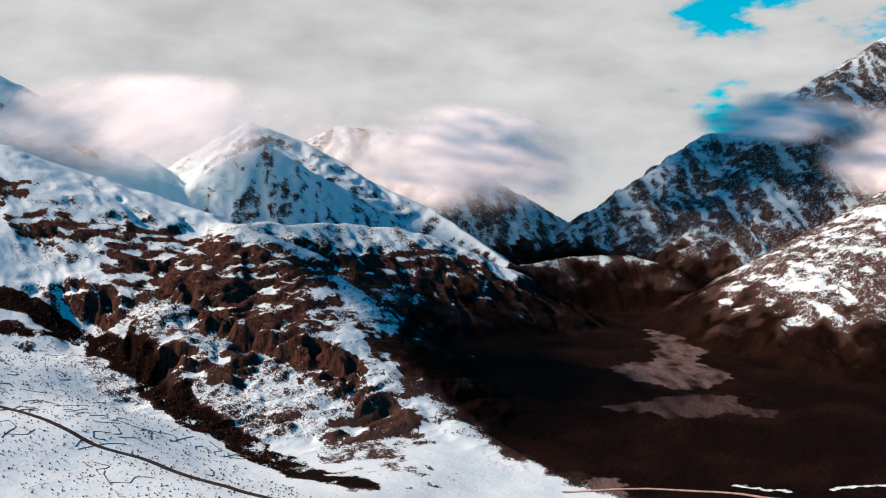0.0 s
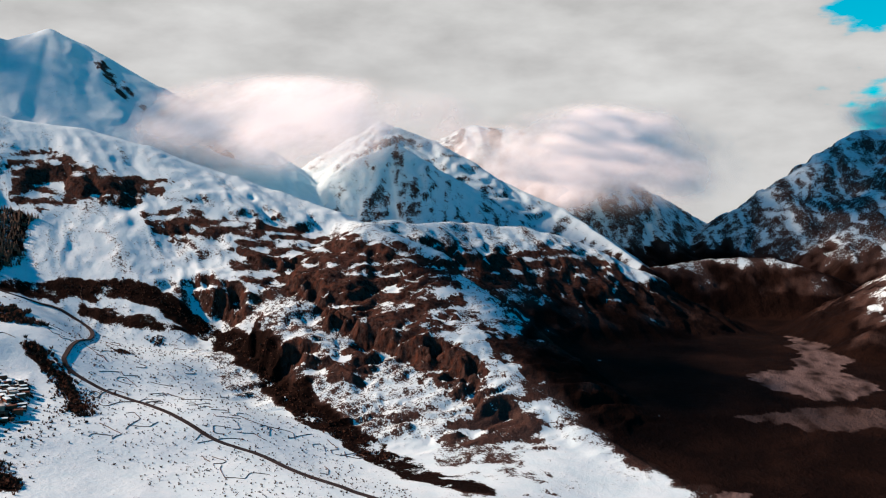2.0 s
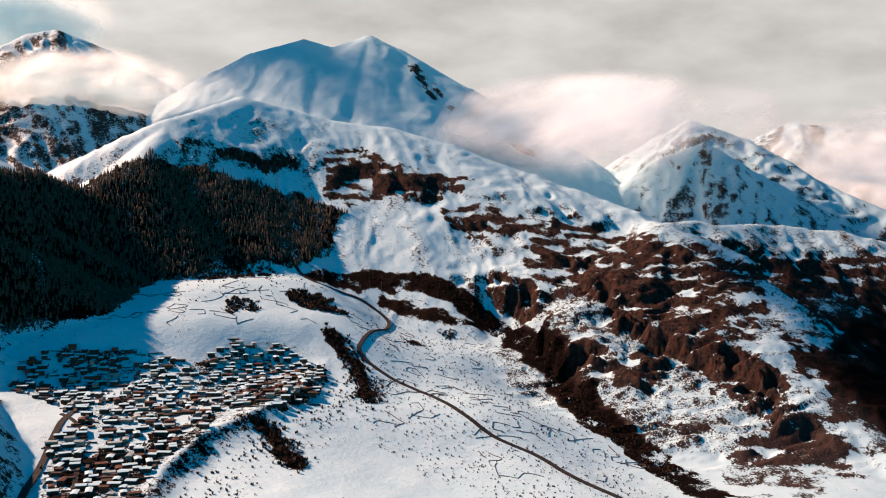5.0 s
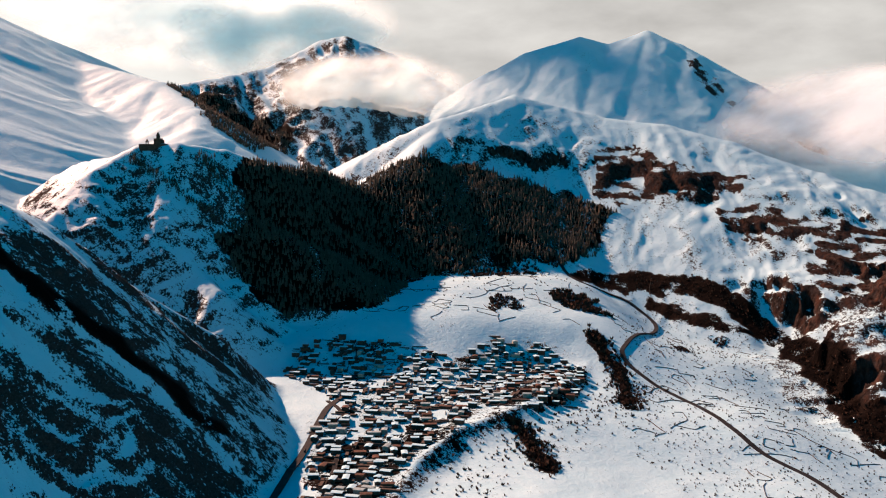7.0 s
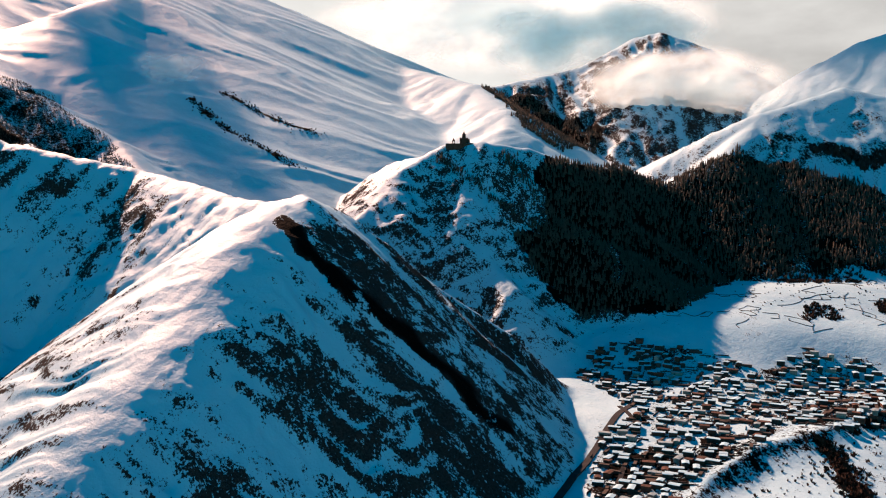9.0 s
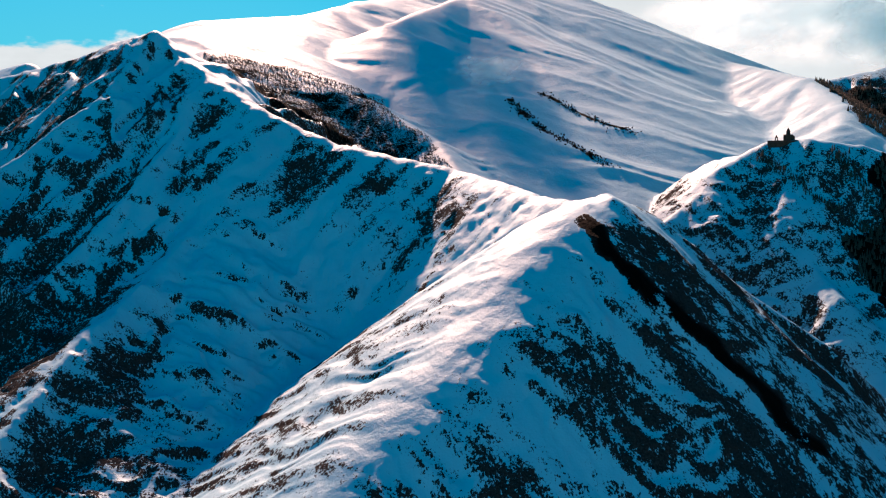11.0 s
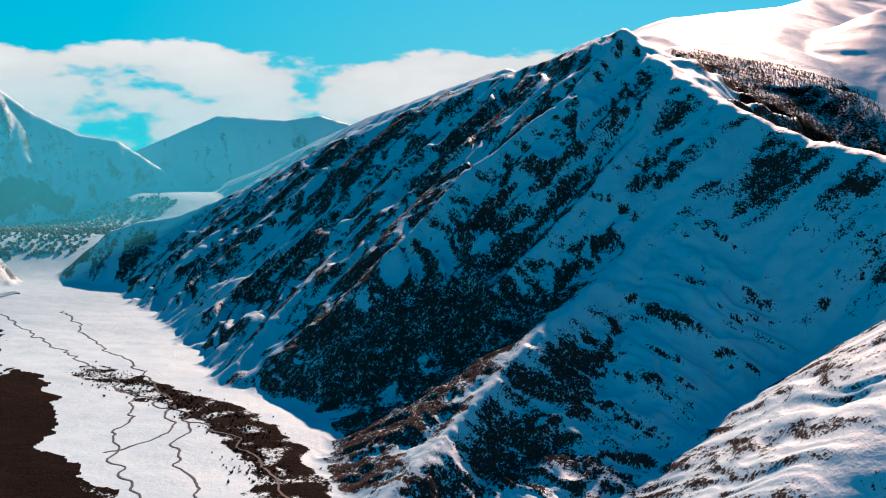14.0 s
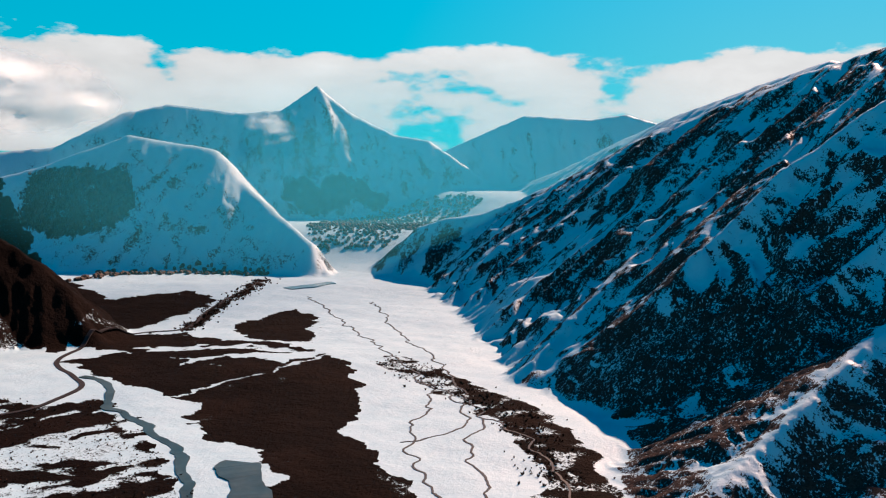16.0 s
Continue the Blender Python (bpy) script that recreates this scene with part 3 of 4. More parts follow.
# scrub and bare soil showing dark through the snow
SCRUB = [
    [(-1327, -1280), (-1433, -1280), (-1452, -1180), (-1407, -1064), (-1505, -1030), (-1484, -906), (-1581, -904), (-1571, -820), (-1398, -675), (-1282, -605), (-1195, -563), (-1147, -484), (-1062, -379), (-1015, -335), (-912, -481), (-1026, -552), (-1076, -612), (-1075, -669), (-1138, -790), (-1224, -861), (-1234, -931), (-1234, -994), (-1255, -1109)],
    [(-1706, -1224), (-1821, -1293), (-1976, -1271), (-1973, -1201), (-1840, -1124), (-1734, -1020), (-1653, -1087)],
    [(-1903, -1909), (-1878, -1775), (-2057, -1696), (-2002, -1526), (-1833, -1478), (-1633, -1450), (-1519, -1443), (-1413, -1484), (-1418, -1596)],
    [(-1448, -1409), (-1601, -1415), (-1665, -1315), (-1629, -1170), (-1659, -1048), (-1617, -931), (-1518, -1042), (-1435, -1091), (-1453, -1302)],
    [(-2321, -2820), (-2073, -2228), (-1893, -1834), (-1519, -1443), (-1374, -1369), (-1356, -1512), (-1323, -1737), (-1799, -2483)],
    [(-1015, -335), (-912, -481), (-838, -592), (-640, -560), (-700, -300), (-850, -220)],
]
MARSH = [(-1078, -1161), (-1083, -1011), (-1159, -1013), (-1069, -841), (-992, -698), (-872, -542), (-702, -543), (-576, -738), (-852, -1264)]
WISPS = [
    ([(-1136, 1990), (-1055, 2063), (-939, 2103), (-828, 2089), (-749, 2070), (-620, 1958), (-542, 1859), (-426, 1707), (-340, 1640), (-270, 1571), (-120, 1440)], 30),
    ([(-1003, 2023), (-922, 2021), (-833, 2021), (-778, 2037)], 14),
    ([(-1625, -763), (-1560, -640), (-1480, -500), (-1400, -400), (-1300, -300), (-1180, -215), (-1080, -150)], 44),
    ([(-917, 1674), (-859, 1639), (-785, 1562), (-729, 1484)], 13),
    ([(-1175, 706), (-1124, 712), (-1090, 732), (-1066, 758), (-1037, 789), (-999, 823), (-961, 855), (-940, 880)], 13),
    ([(-781, 1263), (-722, 1227), (-670, 1185)], 14),
    ([(-2581, 1025), (-2460, 1045), (-2353, 1078), (-2206, 1149)], 13),
    ([(-2700, 1150), (-2608, 1189), (-2500, 1250), (-2425, 1306)], 11),
    ([(-2350, -1680), (-2132, -1556), (-1882, -1443), (-1698, -1345)], 16),
    ([(-1139, -959), (-1090, -1010), (-1010, -980)], 9),
    ([(-1107, -871), (-1060, -860), (-1000, -870)], 8),
]
marsh = inside(MARSH, 80, 30)
EARTH = np.maximum(EARTH, 0.9 * np.array([n == "dark_bank" for n in NAMES])[OWN])
BANK = np.array([n == "village_bank" for n in NAMES])[OWN] * np.clip((SLOPE - 0.35) * 4, 0, 1)
COVER, EARTH = COVER - 0.15 * BANK, np.maximum(EARTH, BANK)
COVER = COVER - 0.12 * (OWN == 0) * (GY > 700) * np.clip(0.4 + fbm(GX / 60, GY / 60, 4), 0, 1)
veins = np.clip((ridged(GX / 150 + 5, GY / 110, 3) - 0.5) * 3.5, 0, 1) + np.clip((fbm(GX / 130, GY / 130 + 8, 4) - 0.1) * 3, 0, 1)
COVER, EARTH = COVER - marsh * (1.25 - 1.0 * np.clip(veins, 0, 1)), np.maximum(EARTH, marsh)
VILLAGE = [(-1242, 1284), (-1212, 1334), (-1108, 1393), (-1022, 1411), (-1022, 1530), (-966, 1587), (-853, 1557), (-771, 1400), (-795, 1306), (-861, 1285), (-804, 1156), (-793, 1036), (-740, 971), (-760, 920), (-740, 880), (-830, 850), (-815, 926), (-896, 980), (-970, 1065), (-997, 1155), (-1098, 1180), (-1199, 1198)]
m = inside(VILLAGE, 40, 10)
COVER, EARTH = COVER - m * (0.22 + 0.4 * fbm(GX / 45, GY / 45, 3)), np.maximum(EARTH, m)
far_houses = inside([(-2780, -1800), (-3150, -2150), (-3500, -2220), (-3720, -2130), (-3900, -1850), (-3800, -1720), (-3400, -1740), (-2967, -1640)], 60, 20)
COVER, EARTH = COVER - 0.28 * far_houses, np.maximum(EARTH, far_houses)
for outline in SCRUB:
    m = inside(outline)
    COVER, EARTH = COVER - m * (1.35 + 0.6 * fbm(GX / 45, GY / 45, 3)), np.maximum(EARTH, m)
COVER = COVER + 1.5 * near_line([(-1224, -921), (-1342, -910), (-1427, -885), (-1628, -886)], 5, 40, 12) + 1.3 * near_line([(-1500, -1260), (-1580, -1090), (-1600, -980)], 22, 40, 24)
for outline, less in (([(-1225, 735), (-1216, 752), (-1183, 783), (-1174, 864), (-1166, 949), (-1135, 1025), (-1108, 1090), (-949, 921), (-953, 866), (-1003, 825), (-1040, 791), (-1092, 732), (-1162, 702)], 0.17),
                      ([(-1044, 731), (-1005, 772), (-944, 813), (-876, 845), (-751, 759), (-900, 640), (-1000, 680)], 0.12)):
    COVER = COVER - less * inside(outline, 50, 24) * (1 + 0.8 * fbm(GX / 60, GY / 60, 3))
for line, wide in WISPS:
    m = near_line(line, wide)
    COVER, EARTH = COVER - m * (0.9 + 0.7 * fbm(GX / 40, GY / 40, 3)), np.maximum(EARTH, m)
EARTH = np.where((OWN == 0) & (GY < 300), 1.0, EARTH)
bed = inside([(579, 2882), (693, 2953), (845, 2960), (660, 2507), (570, 2208), (592, 2065), (571, 1990), (504, 1949), (439, 1952), (397, 2019), (352, 2095), (402, 2177), (470, 2207), (514, 2418)], 60, 20)
bed = np.maximum(bed, 0.45 * inside([(292, 1858), (359, 1880), (485, 1914), (548, 1909), (551, 1842), (617, 1821), (593, 1779), (509, 1805), (434, 1790), (388, 1810)], 50, 16))
bed = np.maximum(bed, inside([(228, 1549), (278, 1535), (269, 1436), (220, 1435)], 20, 10))
for line in ([(444, 1502), (479, 1478), (516, 1463)], [(573, 1458), (617, 1465), (653, 1456), (690, 1446)]):
    COVER = COVER + 1.6 * near_line(line, 5, 20, 7)
GRAVEL = np.maximum(GRAVEL, bed * (OWN == 0) * np.clip(0.75 + 0.9 * fbm(GX / 40, GY / 90, 4), 0, 1))
WOODS = {"church": [(-1590, 1450), (-1625, 1650), (-1660, 1833), (-1620, 2000), (-1345, 2235), (-1230, 2230), (-1170, 2040), (-1200, 1975), (-1262, 1900), (-1310, 1760), (-1352, 1725), (-1352, 1661), (-1235, 1452), (-1273, 1384), (-1322, 1336), (-1353, 1274), (-1420, 1270), (-1475, 1273), (-1479, 1353), (-1513, 1368), (-1560, 1390)],
         "spur": [(-2414, 228), (-2600, 428), (-2540, 598), (-2247, 709), (-2007, 724), (-1960, 640), (-2040, 480), (-2130, 380), (-2200, 300)],
         "beyond": [(-2960, 2170), (-2560, 2040), (-2420, 1960), (-2330, 2050), (-2480, 2330), (-2800, 2290)],
         "square": [(-2377, -2708), (-2480, -2358), (-2416, -2253), (-2331, -2277), (-2244, -2357), (-2222, -2570), (-2290, -2669)],
         "peak": [(-3440, -2500), (-3542, -2483), (-3618, -2389), (-3717, -2251), (-3764, -2165), (-3700, -2160), (-3600, -2260), (-3480, -2400)]}
# the dark between the trees is put into the ground colour
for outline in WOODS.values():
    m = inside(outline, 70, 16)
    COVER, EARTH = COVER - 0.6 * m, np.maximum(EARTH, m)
# snow lies thick on the braided river plain, the ploughed fields and the village meadows
plain = inside([(-2450, -1450), (-2250, -1150), (-1900, -860), (-1650, -700), (-1480, -520), (-1330, -380), (-1160, -230), (-950, -250), (-1060, -420), (-1250, -560), (-1420, -640), (-1540, -740), (-1640, -950), (-1900, -1130), (-2150, -1400)], 60, 16)
COVER = COVER + 0.5 * plain
def sheet(name, quads, material):
    used, inverse = np.unique(quads, return_inverse=True)
    me = bpy.data.meshes.new(name)
    me.vertices.add(len(used)), me.loops.add(quads.size), me.polygons.add(len(quads))
    me.vertices.foreach_set("co", VERTS[used].astype(np.float32).ravel())
    me.loops.foreach_set("vertex_index", inverse.astype(np.int32).ravel())
    me.polygons.foreach_set("loop_start", np.arange(0, quads.size, 4, dtype=np.int32))
    me.polygons.foreach_set("use_smooth", np.ones(len(quads), bool))
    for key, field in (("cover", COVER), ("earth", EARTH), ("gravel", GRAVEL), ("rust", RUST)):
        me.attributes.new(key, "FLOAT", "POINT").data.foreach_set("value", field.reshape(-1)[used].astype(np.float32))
    me.materials.append(material)
    me.update(calc_edges=True)
    return new(name, me)


LABELS = {"ground": "snow covered valley floor with dark scrub and brown soil", "crag_mountain": "steep shaded mountain with rock ribs and snow gullies",
          "near_ridge": "steep snowy ridge with dark rock and shrubs", "church_hill": "rocky snow hill with dark conifer wood below church",
          "dome_hill": "rounded snowy hill with dark cliff bands", "plateau": "flat snowy lava plateau with brown basalt cliffs",
          "snow_peak": "smooth snow peak under drifting cloud", "streaked_mountain": "snowy mountain streaked with dark rock",
          "far_mountain": "far rocky mountain dusted with snow in cloud", "rocky_mountain": "dark rocky mountain dusted with snow above gorge",
          "gorge_slope": "brown gorge slope with patchy snow", "gorge_rim": "low dark bluff with a snow capped rim",
          "south_peak": "pointed snowy peak beyond the far village", "wooded_hill": "snowy hill with a dark wood on its flank",
          "snowfield_mountain": "broad smooth snowfields rising into cloud", "wooded_spur": "snowy spur with a dark wooded flank",
          "bench_mountain": "long snowy shoulder behind the crags", "valley_head_mountain": "far snow mountain closing the valley",
          "village_bank": "shaded snowy bank below the village with scrub",
          "dark_bank": "dark scrubby bank with little snow", "cloud_crag": "rocky snow crag half wrapped in cloud"}
for name in dict.fromkeys(NAMES):
    members = [i for i, n in enumerate(NAMES) if n == name]
    quads = QUADS[np.isin(QOWN, members)]
    if len(quads):
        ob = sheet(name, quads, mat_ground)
        tagged(ob, LABELS.get(name, "snow covered rocky mountain slope"), "ground" if name == "ground" else "mountain", kind="structure")

# ---- things --------------------------------------------------------------
def ground_z(x, y):
    return terrain(np.atleast_1d(np.asarray(x, float)), np.atleast_1d(np.asarray(y, float)))[0]


def mesh_object(name, verts, faces, material, parent=None):
    me = bpy.data.meshes.new(name)
    me.from_pydata([tuple(map(float, v)) for v in verts], [], faces)
    me.materials.append(material)
    ob = new(name, me)
    ob.parent = parent
    return ob


def smooth_line(points, step):
    """A curve through the points (Catmull-Rom), sampled about every step metres."""
    p = np.array([points[0], *points, points[-1]], float)
    out = []
    for a, b, c, d in zip(p[:-3], p[1:-2], p[2:-1], p[3:]):
        n = max(2, int(np.hypot(*(c - b)) / step))
        k = np.linspace(0, 1, n, endpoint=False)[:, None]
        out.append(0.5 * (2 * b + (c - a) * k + (2 * a - 5 * b + 4 * c - d) * k ** 2 + (3 * b - a - 3 * c + d) * k ** 3))
    return np.vstack([*out, p[-1:]])


def ribbon(name, points, width, material, lift=0.6, step=8, wobble=0.0, label="", category="", seed=0):
    """A strip of even width laid on the ground along a line, with a thickness."""
    line = smooth_line(points, step)
    if wobble:
        s = np.arange(len(line)) * step
        line = line + wobble * np.stack([fbm(s / 60 + seed, s * 0 + seed, 3), fbm(s / 60 - seed, s * 0 + 7.7 + seed, 3)], 1)
    way = np.gradient(line, axis=0)
    way /= np.maximum(np.hypot(way[:, 0], way[:, 1]), 1e-6)[:, None]
    side = np.stack([-way[:, 1], way[:, 0]], 1)
    s = np.arange(len(line)) * step
    half = 0.5 * width * (1 + (0.35 * fbm(s / 45 + 2 * seed, s * 0 + 1.3, 2) if wobble else 0 * s))[:, None]
    a, b = line + side * half, line - side * half
    za, zb, zm = (ground_z(q[:, 0], q[:, 1]) for q in (a, b, line))
    z = np.maximum(np.maximum(za, zb), zm) + lift
    rows = [np.column_stack([a, z]), np.column_stack([b, z]), np.column_stack([b, z - 2.5]), np.column_stack([a, z - 2.5])]
    n = len(line)
    verts = np.vstack(rows)
    faces = []
    for i in range(n - 1):
        for j in range(4):
            k = (j + 1) % 4
            faces.append((j * n + i, j * n + i + 1, k * n + i + 1, k * n + i))
    ob = mesh_object(name, verts, faces, material)
    return tagged(ob, label, category, kind="structure")


ROADS = [[(-1240, 2010), (-1186, 1971), (-1124, 1955), (-1078, 1984), (-1010, 1987), (-955, 1961), (-915, 1878), (-868, 1710), (-851, 1663), (-805, 1634), (-678, 1593), (-538, 1496), (-440, 1462), (-363, 1404), (-180, 1290)]]
ribbon("road", ROADS[0], 8, mat_road, 0.9, label="narrow dark asphalt road across the snowy meadow", category="road")
ribbon("road", [(180, 1480), (288, 1491), (355, 1488), (433, 1464), (475, 1439), (540, 1415), (640, 1370)], 6, mat_pale, 0.9, label="pale gravel road along the gorge floor", category="road")
ribbon("road", [(-1110, 1270), (-1045, 1185), (-1010, 1120), (-950, 1035), (-898, 960), (-845, 885), (-810, 840)], 9, mat_road, 0.9, label="wet dark village street between snowy plots", category="road")
ribbon("road", [(-1040, 1150), (-970, 1118), (-903, 1044), (-850, 985), (-790, 920), (-770, 880)], 6, mat_road, 0.9, label="narrow dark village lane between snowy plots", category="road")
ribbon("road", [(-2330, -1665), (-2132, -1566), (-1882, -1453), (-1698, -1355), (-1622, -1404), (-1509, -1397), (-1354, -1328), (-1282, -1251), (-1236, -1156), (-1194, -1086), (-1131, -1057), (-1059, -1044), (-971, -1064)], 9, mat_road, 0.9, label="valley road leading to the far village", category="road")
STREAMS = [[(-2162, -1374), (-1876, -1038), (-1695, -829), (-1543, -654), (-1418, -557), (-1239, -486), (-1112, -391), (-1031, -308), (-900, -150)],
           [(-2191, -1191), (-1980, -1002), (-1833, -865), (-1603, -627), (-1360, -441), (-1229, -389), (-1108, -300), (-1058, -259), (-930, -120)],
           [(-1363, -434), (-1310, -345), (-1200, -245), (-1140, -207), (-1000, -100)],
           [(-1543, -654), (-1440, -520), (-1300, -450), (-1200, -470)]]
for i, line in enumerate(STREAMS):
    ribbon("stream", line, 3.2, mat_water, 0.5, 7, 14, "shallow dark braided stream through snowy gravel", "stream", i + 1)
ribbon("river", [(-1243, -1143), (-1230, -1067), (-1139, -959), (-1107, -871), (-1051, -758), (-1005, -681), (-924, -593), (-874, -536), (-820, -480)], 14, mat_river, 0.7, 8, 8, "grey green river curving past dark scrub", "river", 6)
ribbon("pond", [(-1020, -600), (-985, -565), (-940, -510), (-890, -480)], 46, mat_river, 0.9, 8, 6, "still grey green pond beside the river", "pond", 8)
ribbon("pond", [(-2230, -1495), (-2300, -1469), (-2390, -1455)], 44, mat_ice, 0.9, 8, 6, "frozen blue pond on the snowy plain", "pond", 9)


def box(verts, faces, x0, x1, y0, y1, z0, z1):
    n = len(verts)
    verts += [(x0, y0, z0), (x1, y0, z0), (x1, y1, z0), (x0, y1, z0), (x0, y0, z1), (x1, y0, z1), (x1, y1, z1), (x0, y1, z1)]
    faces += [(n, n + 3, n + 2, n + 1), (n + 4, n + 5, n + 6, n + 7), (n, n + 1, n + 5, n + 4), (n + 1, n + 2, n + 6, n + 5), (n + 2, n + 3, n + 7, n + 6), (n + 3, n, n + 4, n + 7)]


def house_meshes(long, deep, tall, rise, wall, roof):
    """Walls with gables, and a gabled roof slab with eaves, as two meshes."""
    v, f = [], []
    box(v, f, -long / 2, long / 2, -deep / 2, deep / 2, -4, tall)
    n = len(v)
    v += [(-long / 2, 0, tall + rise), (long / 2, 0, tall + rise)]
    f += [(4, n, 7), (5, 6, n + 1)]
    walls = bpy.data.meshes.new("wall")
    walls.from_pydata(v, [], f)
    walls.materials.append(wall)
    e, k = 0.7, rise / (deep / 2)
    v, f = [], []
    for lift in (0.05, 0.55):
        v += [(sx * (long / 2 + e), sy * (deep / 2 + e), tall - k * e + lift) for sx in (-1, 1) for sy in (-1, 1)]
        v += [(-long / 2 - e, 0, tall + rise + lift), (long / 2 + e, 0, tall + rise + lift)]
    f = [(6, 10, 11, 8), (7, 9, 11, 10), (0, 2, 5, 4), (1, 4, 5, 3), (0, 6, 8, 2), (1, 3, 9, 7), (0, 4, 10, 6), (4, 1, 7, 10), (2, 8, 11, 5), (5, 11, 9, 3)]
    top = bpy.data.meshes.new("roof")
    top.from_pydata(v, [], f)
    top.materials.append(roof)
    return walls, top


def outline_has(points, x, y):
    odd = False
    for (ax, ay), (bx, by) in zip(points, points[1:] + points[:1]):
        if ay != by and (ay > y) != (by > y) and x < (bx - ax) * (y - ay) / (by - ay) + ax:
            odd = not odd
    return odd


rng = random.Random(5)
styles = []
for long, deep, tall, rise in ((13, 8, 4.6, 0.8), (10, 7, 5.4, 0.7), (15, 7, 4.4, 0.6), (9, 7, 4.0, 0.6), (12, 8, 6.2, 0.9), (17, 7, 4.0, 0.6)):
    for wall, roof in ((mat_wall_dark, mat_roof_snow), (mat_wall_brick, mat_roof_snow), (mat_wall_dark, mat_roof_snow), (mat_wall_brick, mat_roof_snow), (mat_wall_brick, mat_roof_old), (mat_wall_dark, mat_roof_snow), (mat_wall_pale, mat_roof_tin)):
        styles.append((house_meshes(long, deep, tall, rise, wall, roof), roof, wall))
spots = []
for i in range(-30, 40):
    for j in range(-40, 50):
        u, v = 19.0 * i + rng.uniform(-6, 6) + 5 * (j % 2) + 12 * math.sin(0.3 * j), 15.0 * j + rng.uniform(-4, 4) + 12 * math.sin(0.35 * i)
        c, s = math.cos(radians(35)), math.sin(radians(35))
        x, y = -960 + c * u - s * v, 1330 + s * u + c * v
        if outline_has(VILLAGE, x, y) and i % 6 != 0 and rng.random() < 0.8:
            spots.append((x, y))
rng.shuffle(spots)
spots, more_spots = spots[:300], spots[300:]
heights = ground_z([p[0] for p in spots], [p[1] for p in spots])
for (x, y), z in zip(spots, heights):
    (walls, top), roof, wall = styles[rng.randrange(len(styles))]
    house = new("house")
    house.matrix_world = pose(x, y, z, 0, 0, 35 + rng.choice((0, 0, 90)) + rng.uniform(-14, 14))
    for key, data in (("wall", walls), ("roof", top)):
        new(key, data).parent = house
    made = "brick" if wall == mat_wall_brick else "pale plastered" if wall == mat_wall_pale else "dark stone"
    tagged(house, f"small {made} village house with " + ("a blue grey tin roof" if roof == mat_roof_tin else "a dark rusty roof" if roof == mat_roof_old else "a snow covered gabled roof"), "house", "houses of the village")


def more_houses(places):
    """The rest of the village, joined."""
    used = [mat_wall_dark, mat_wall_brick, mat_wall_pale, mat_roof_snow, mat_roof_old, mat_roof_tin]
    verts, faces, slots = [], [], []
    for (x, y), z in zip(places, ground_z([p[0] for p in places], [p[1] for p in places])):
        pieces, _, _ = styles[rng.randrange(len(styles))]
        m = pose(x, y, z, 0, 0, 35 + rng.choice((0, 0, 90)) + rng.uniform(-14, 14))
        for data in pieces:
            base = len(verts)
            verts += [tuple(m @ v.co) for v in data.vertices]
            faces += [tuple(base + i for i in p.vertices) for p in data.polygons]
            slots += [used.index(data.materials[0])] * len(data.polygons)
    ob = mesh_object("village_houses", verts, faces, used[0])
    for material in used[1:]:
        ob.data.materials.append(material)
    ob.data.polygons.foreach_set("material_index", slots)
    return tagged(ob, "crowded dark village houses with snowy and rusty roofs", "houses", kind="stuff")


more_houses(more_spots)


def scatter(name, places, shapes, material, label, category, sink=0.0):
    """Many small meshes joined into one object. places: x, y, size; shapes: (verts, faces) of unit height."""
    places = np.array(places, float)
    z = ground_z(places[:, 0], places[:, 1])
    all_v, all_f, count = [], [], 0
    r = np.random.RandomState(3)
    for (x, y, size), h in zip(places, z):
        v, f = shapes[r.randint(len(shapes))]
        a = r.uniform(0, 6.28)
        c, s = math.cos(a) * size, math.sin(a) * size
        w = np.column_stack([v[:, 0] * c - v[:, 1] * s + x, v[:, 0] * s + v[:, 1] * c + y, v[:, 2] * size * r.uniform(0.85, 1.2) + h - sink * size])
        all_v.append(w)
        all_f.append(f + count)
        count += len(v)
    verts, tris = np.vstack(all_v), np.vstack(all_f)
    me = bpy.data.meshes.new(name)
    me.vertices.add(len(verts)), me.loops.add(tris.size), me.polygons.add(len(tris))
    me.vertices.foreach_set("co", verts.astype(np.float32).ravel())
    me.loops.foreach_set("vertex_index", tris.astype(np.int32).ravel())
    me.polygons.foreach_set("loop_start", np.arange(0, tris.size, 3, dtype=np.int32))
    me.materials.append(material)
    me.update(calc_edges=True)
    return tagged(new(name, me), label, category, kind="stuff")


def conifer(seed):
    """A trunk and four ragged skirts of branches, unit height."""
    r = np.random.RandomState(seed)
    v, f = [(0.03, 0, -0.2), (-0.015, 0.026, -0.2), (-0.015, -0.026, -0.2), (0, 0, 0.5)], [(0, 1, 3), (1, 2, 3), (2, 0, 3)]
    for low, high, wide in ((0.08, 0.5, 0.22), (0.28, 0.7, 0.17), (0.5, 0.87, 0.12), (0.7, 1.0, 0.075)):
        n, k = len(v), 6
        a0 = r.uniform(0, 6)
        for i in range(k):
            w = wide * r.uniform(0.65, 1.25)
            v.append((w * math.cos(a0 + i * 6.283 / k), w * math.sin(a0 + i * 6.283 / k), low + r.uniform(-0.04, 0.05)))
        v.append((r.uniform(-0.01, 0.01), r.uniform(-0.01, 0.01), high))
        f += [(n + i, n + (i + 1) % k, n + k) for i in range(k)]
    return np.array(v), np.array(f)


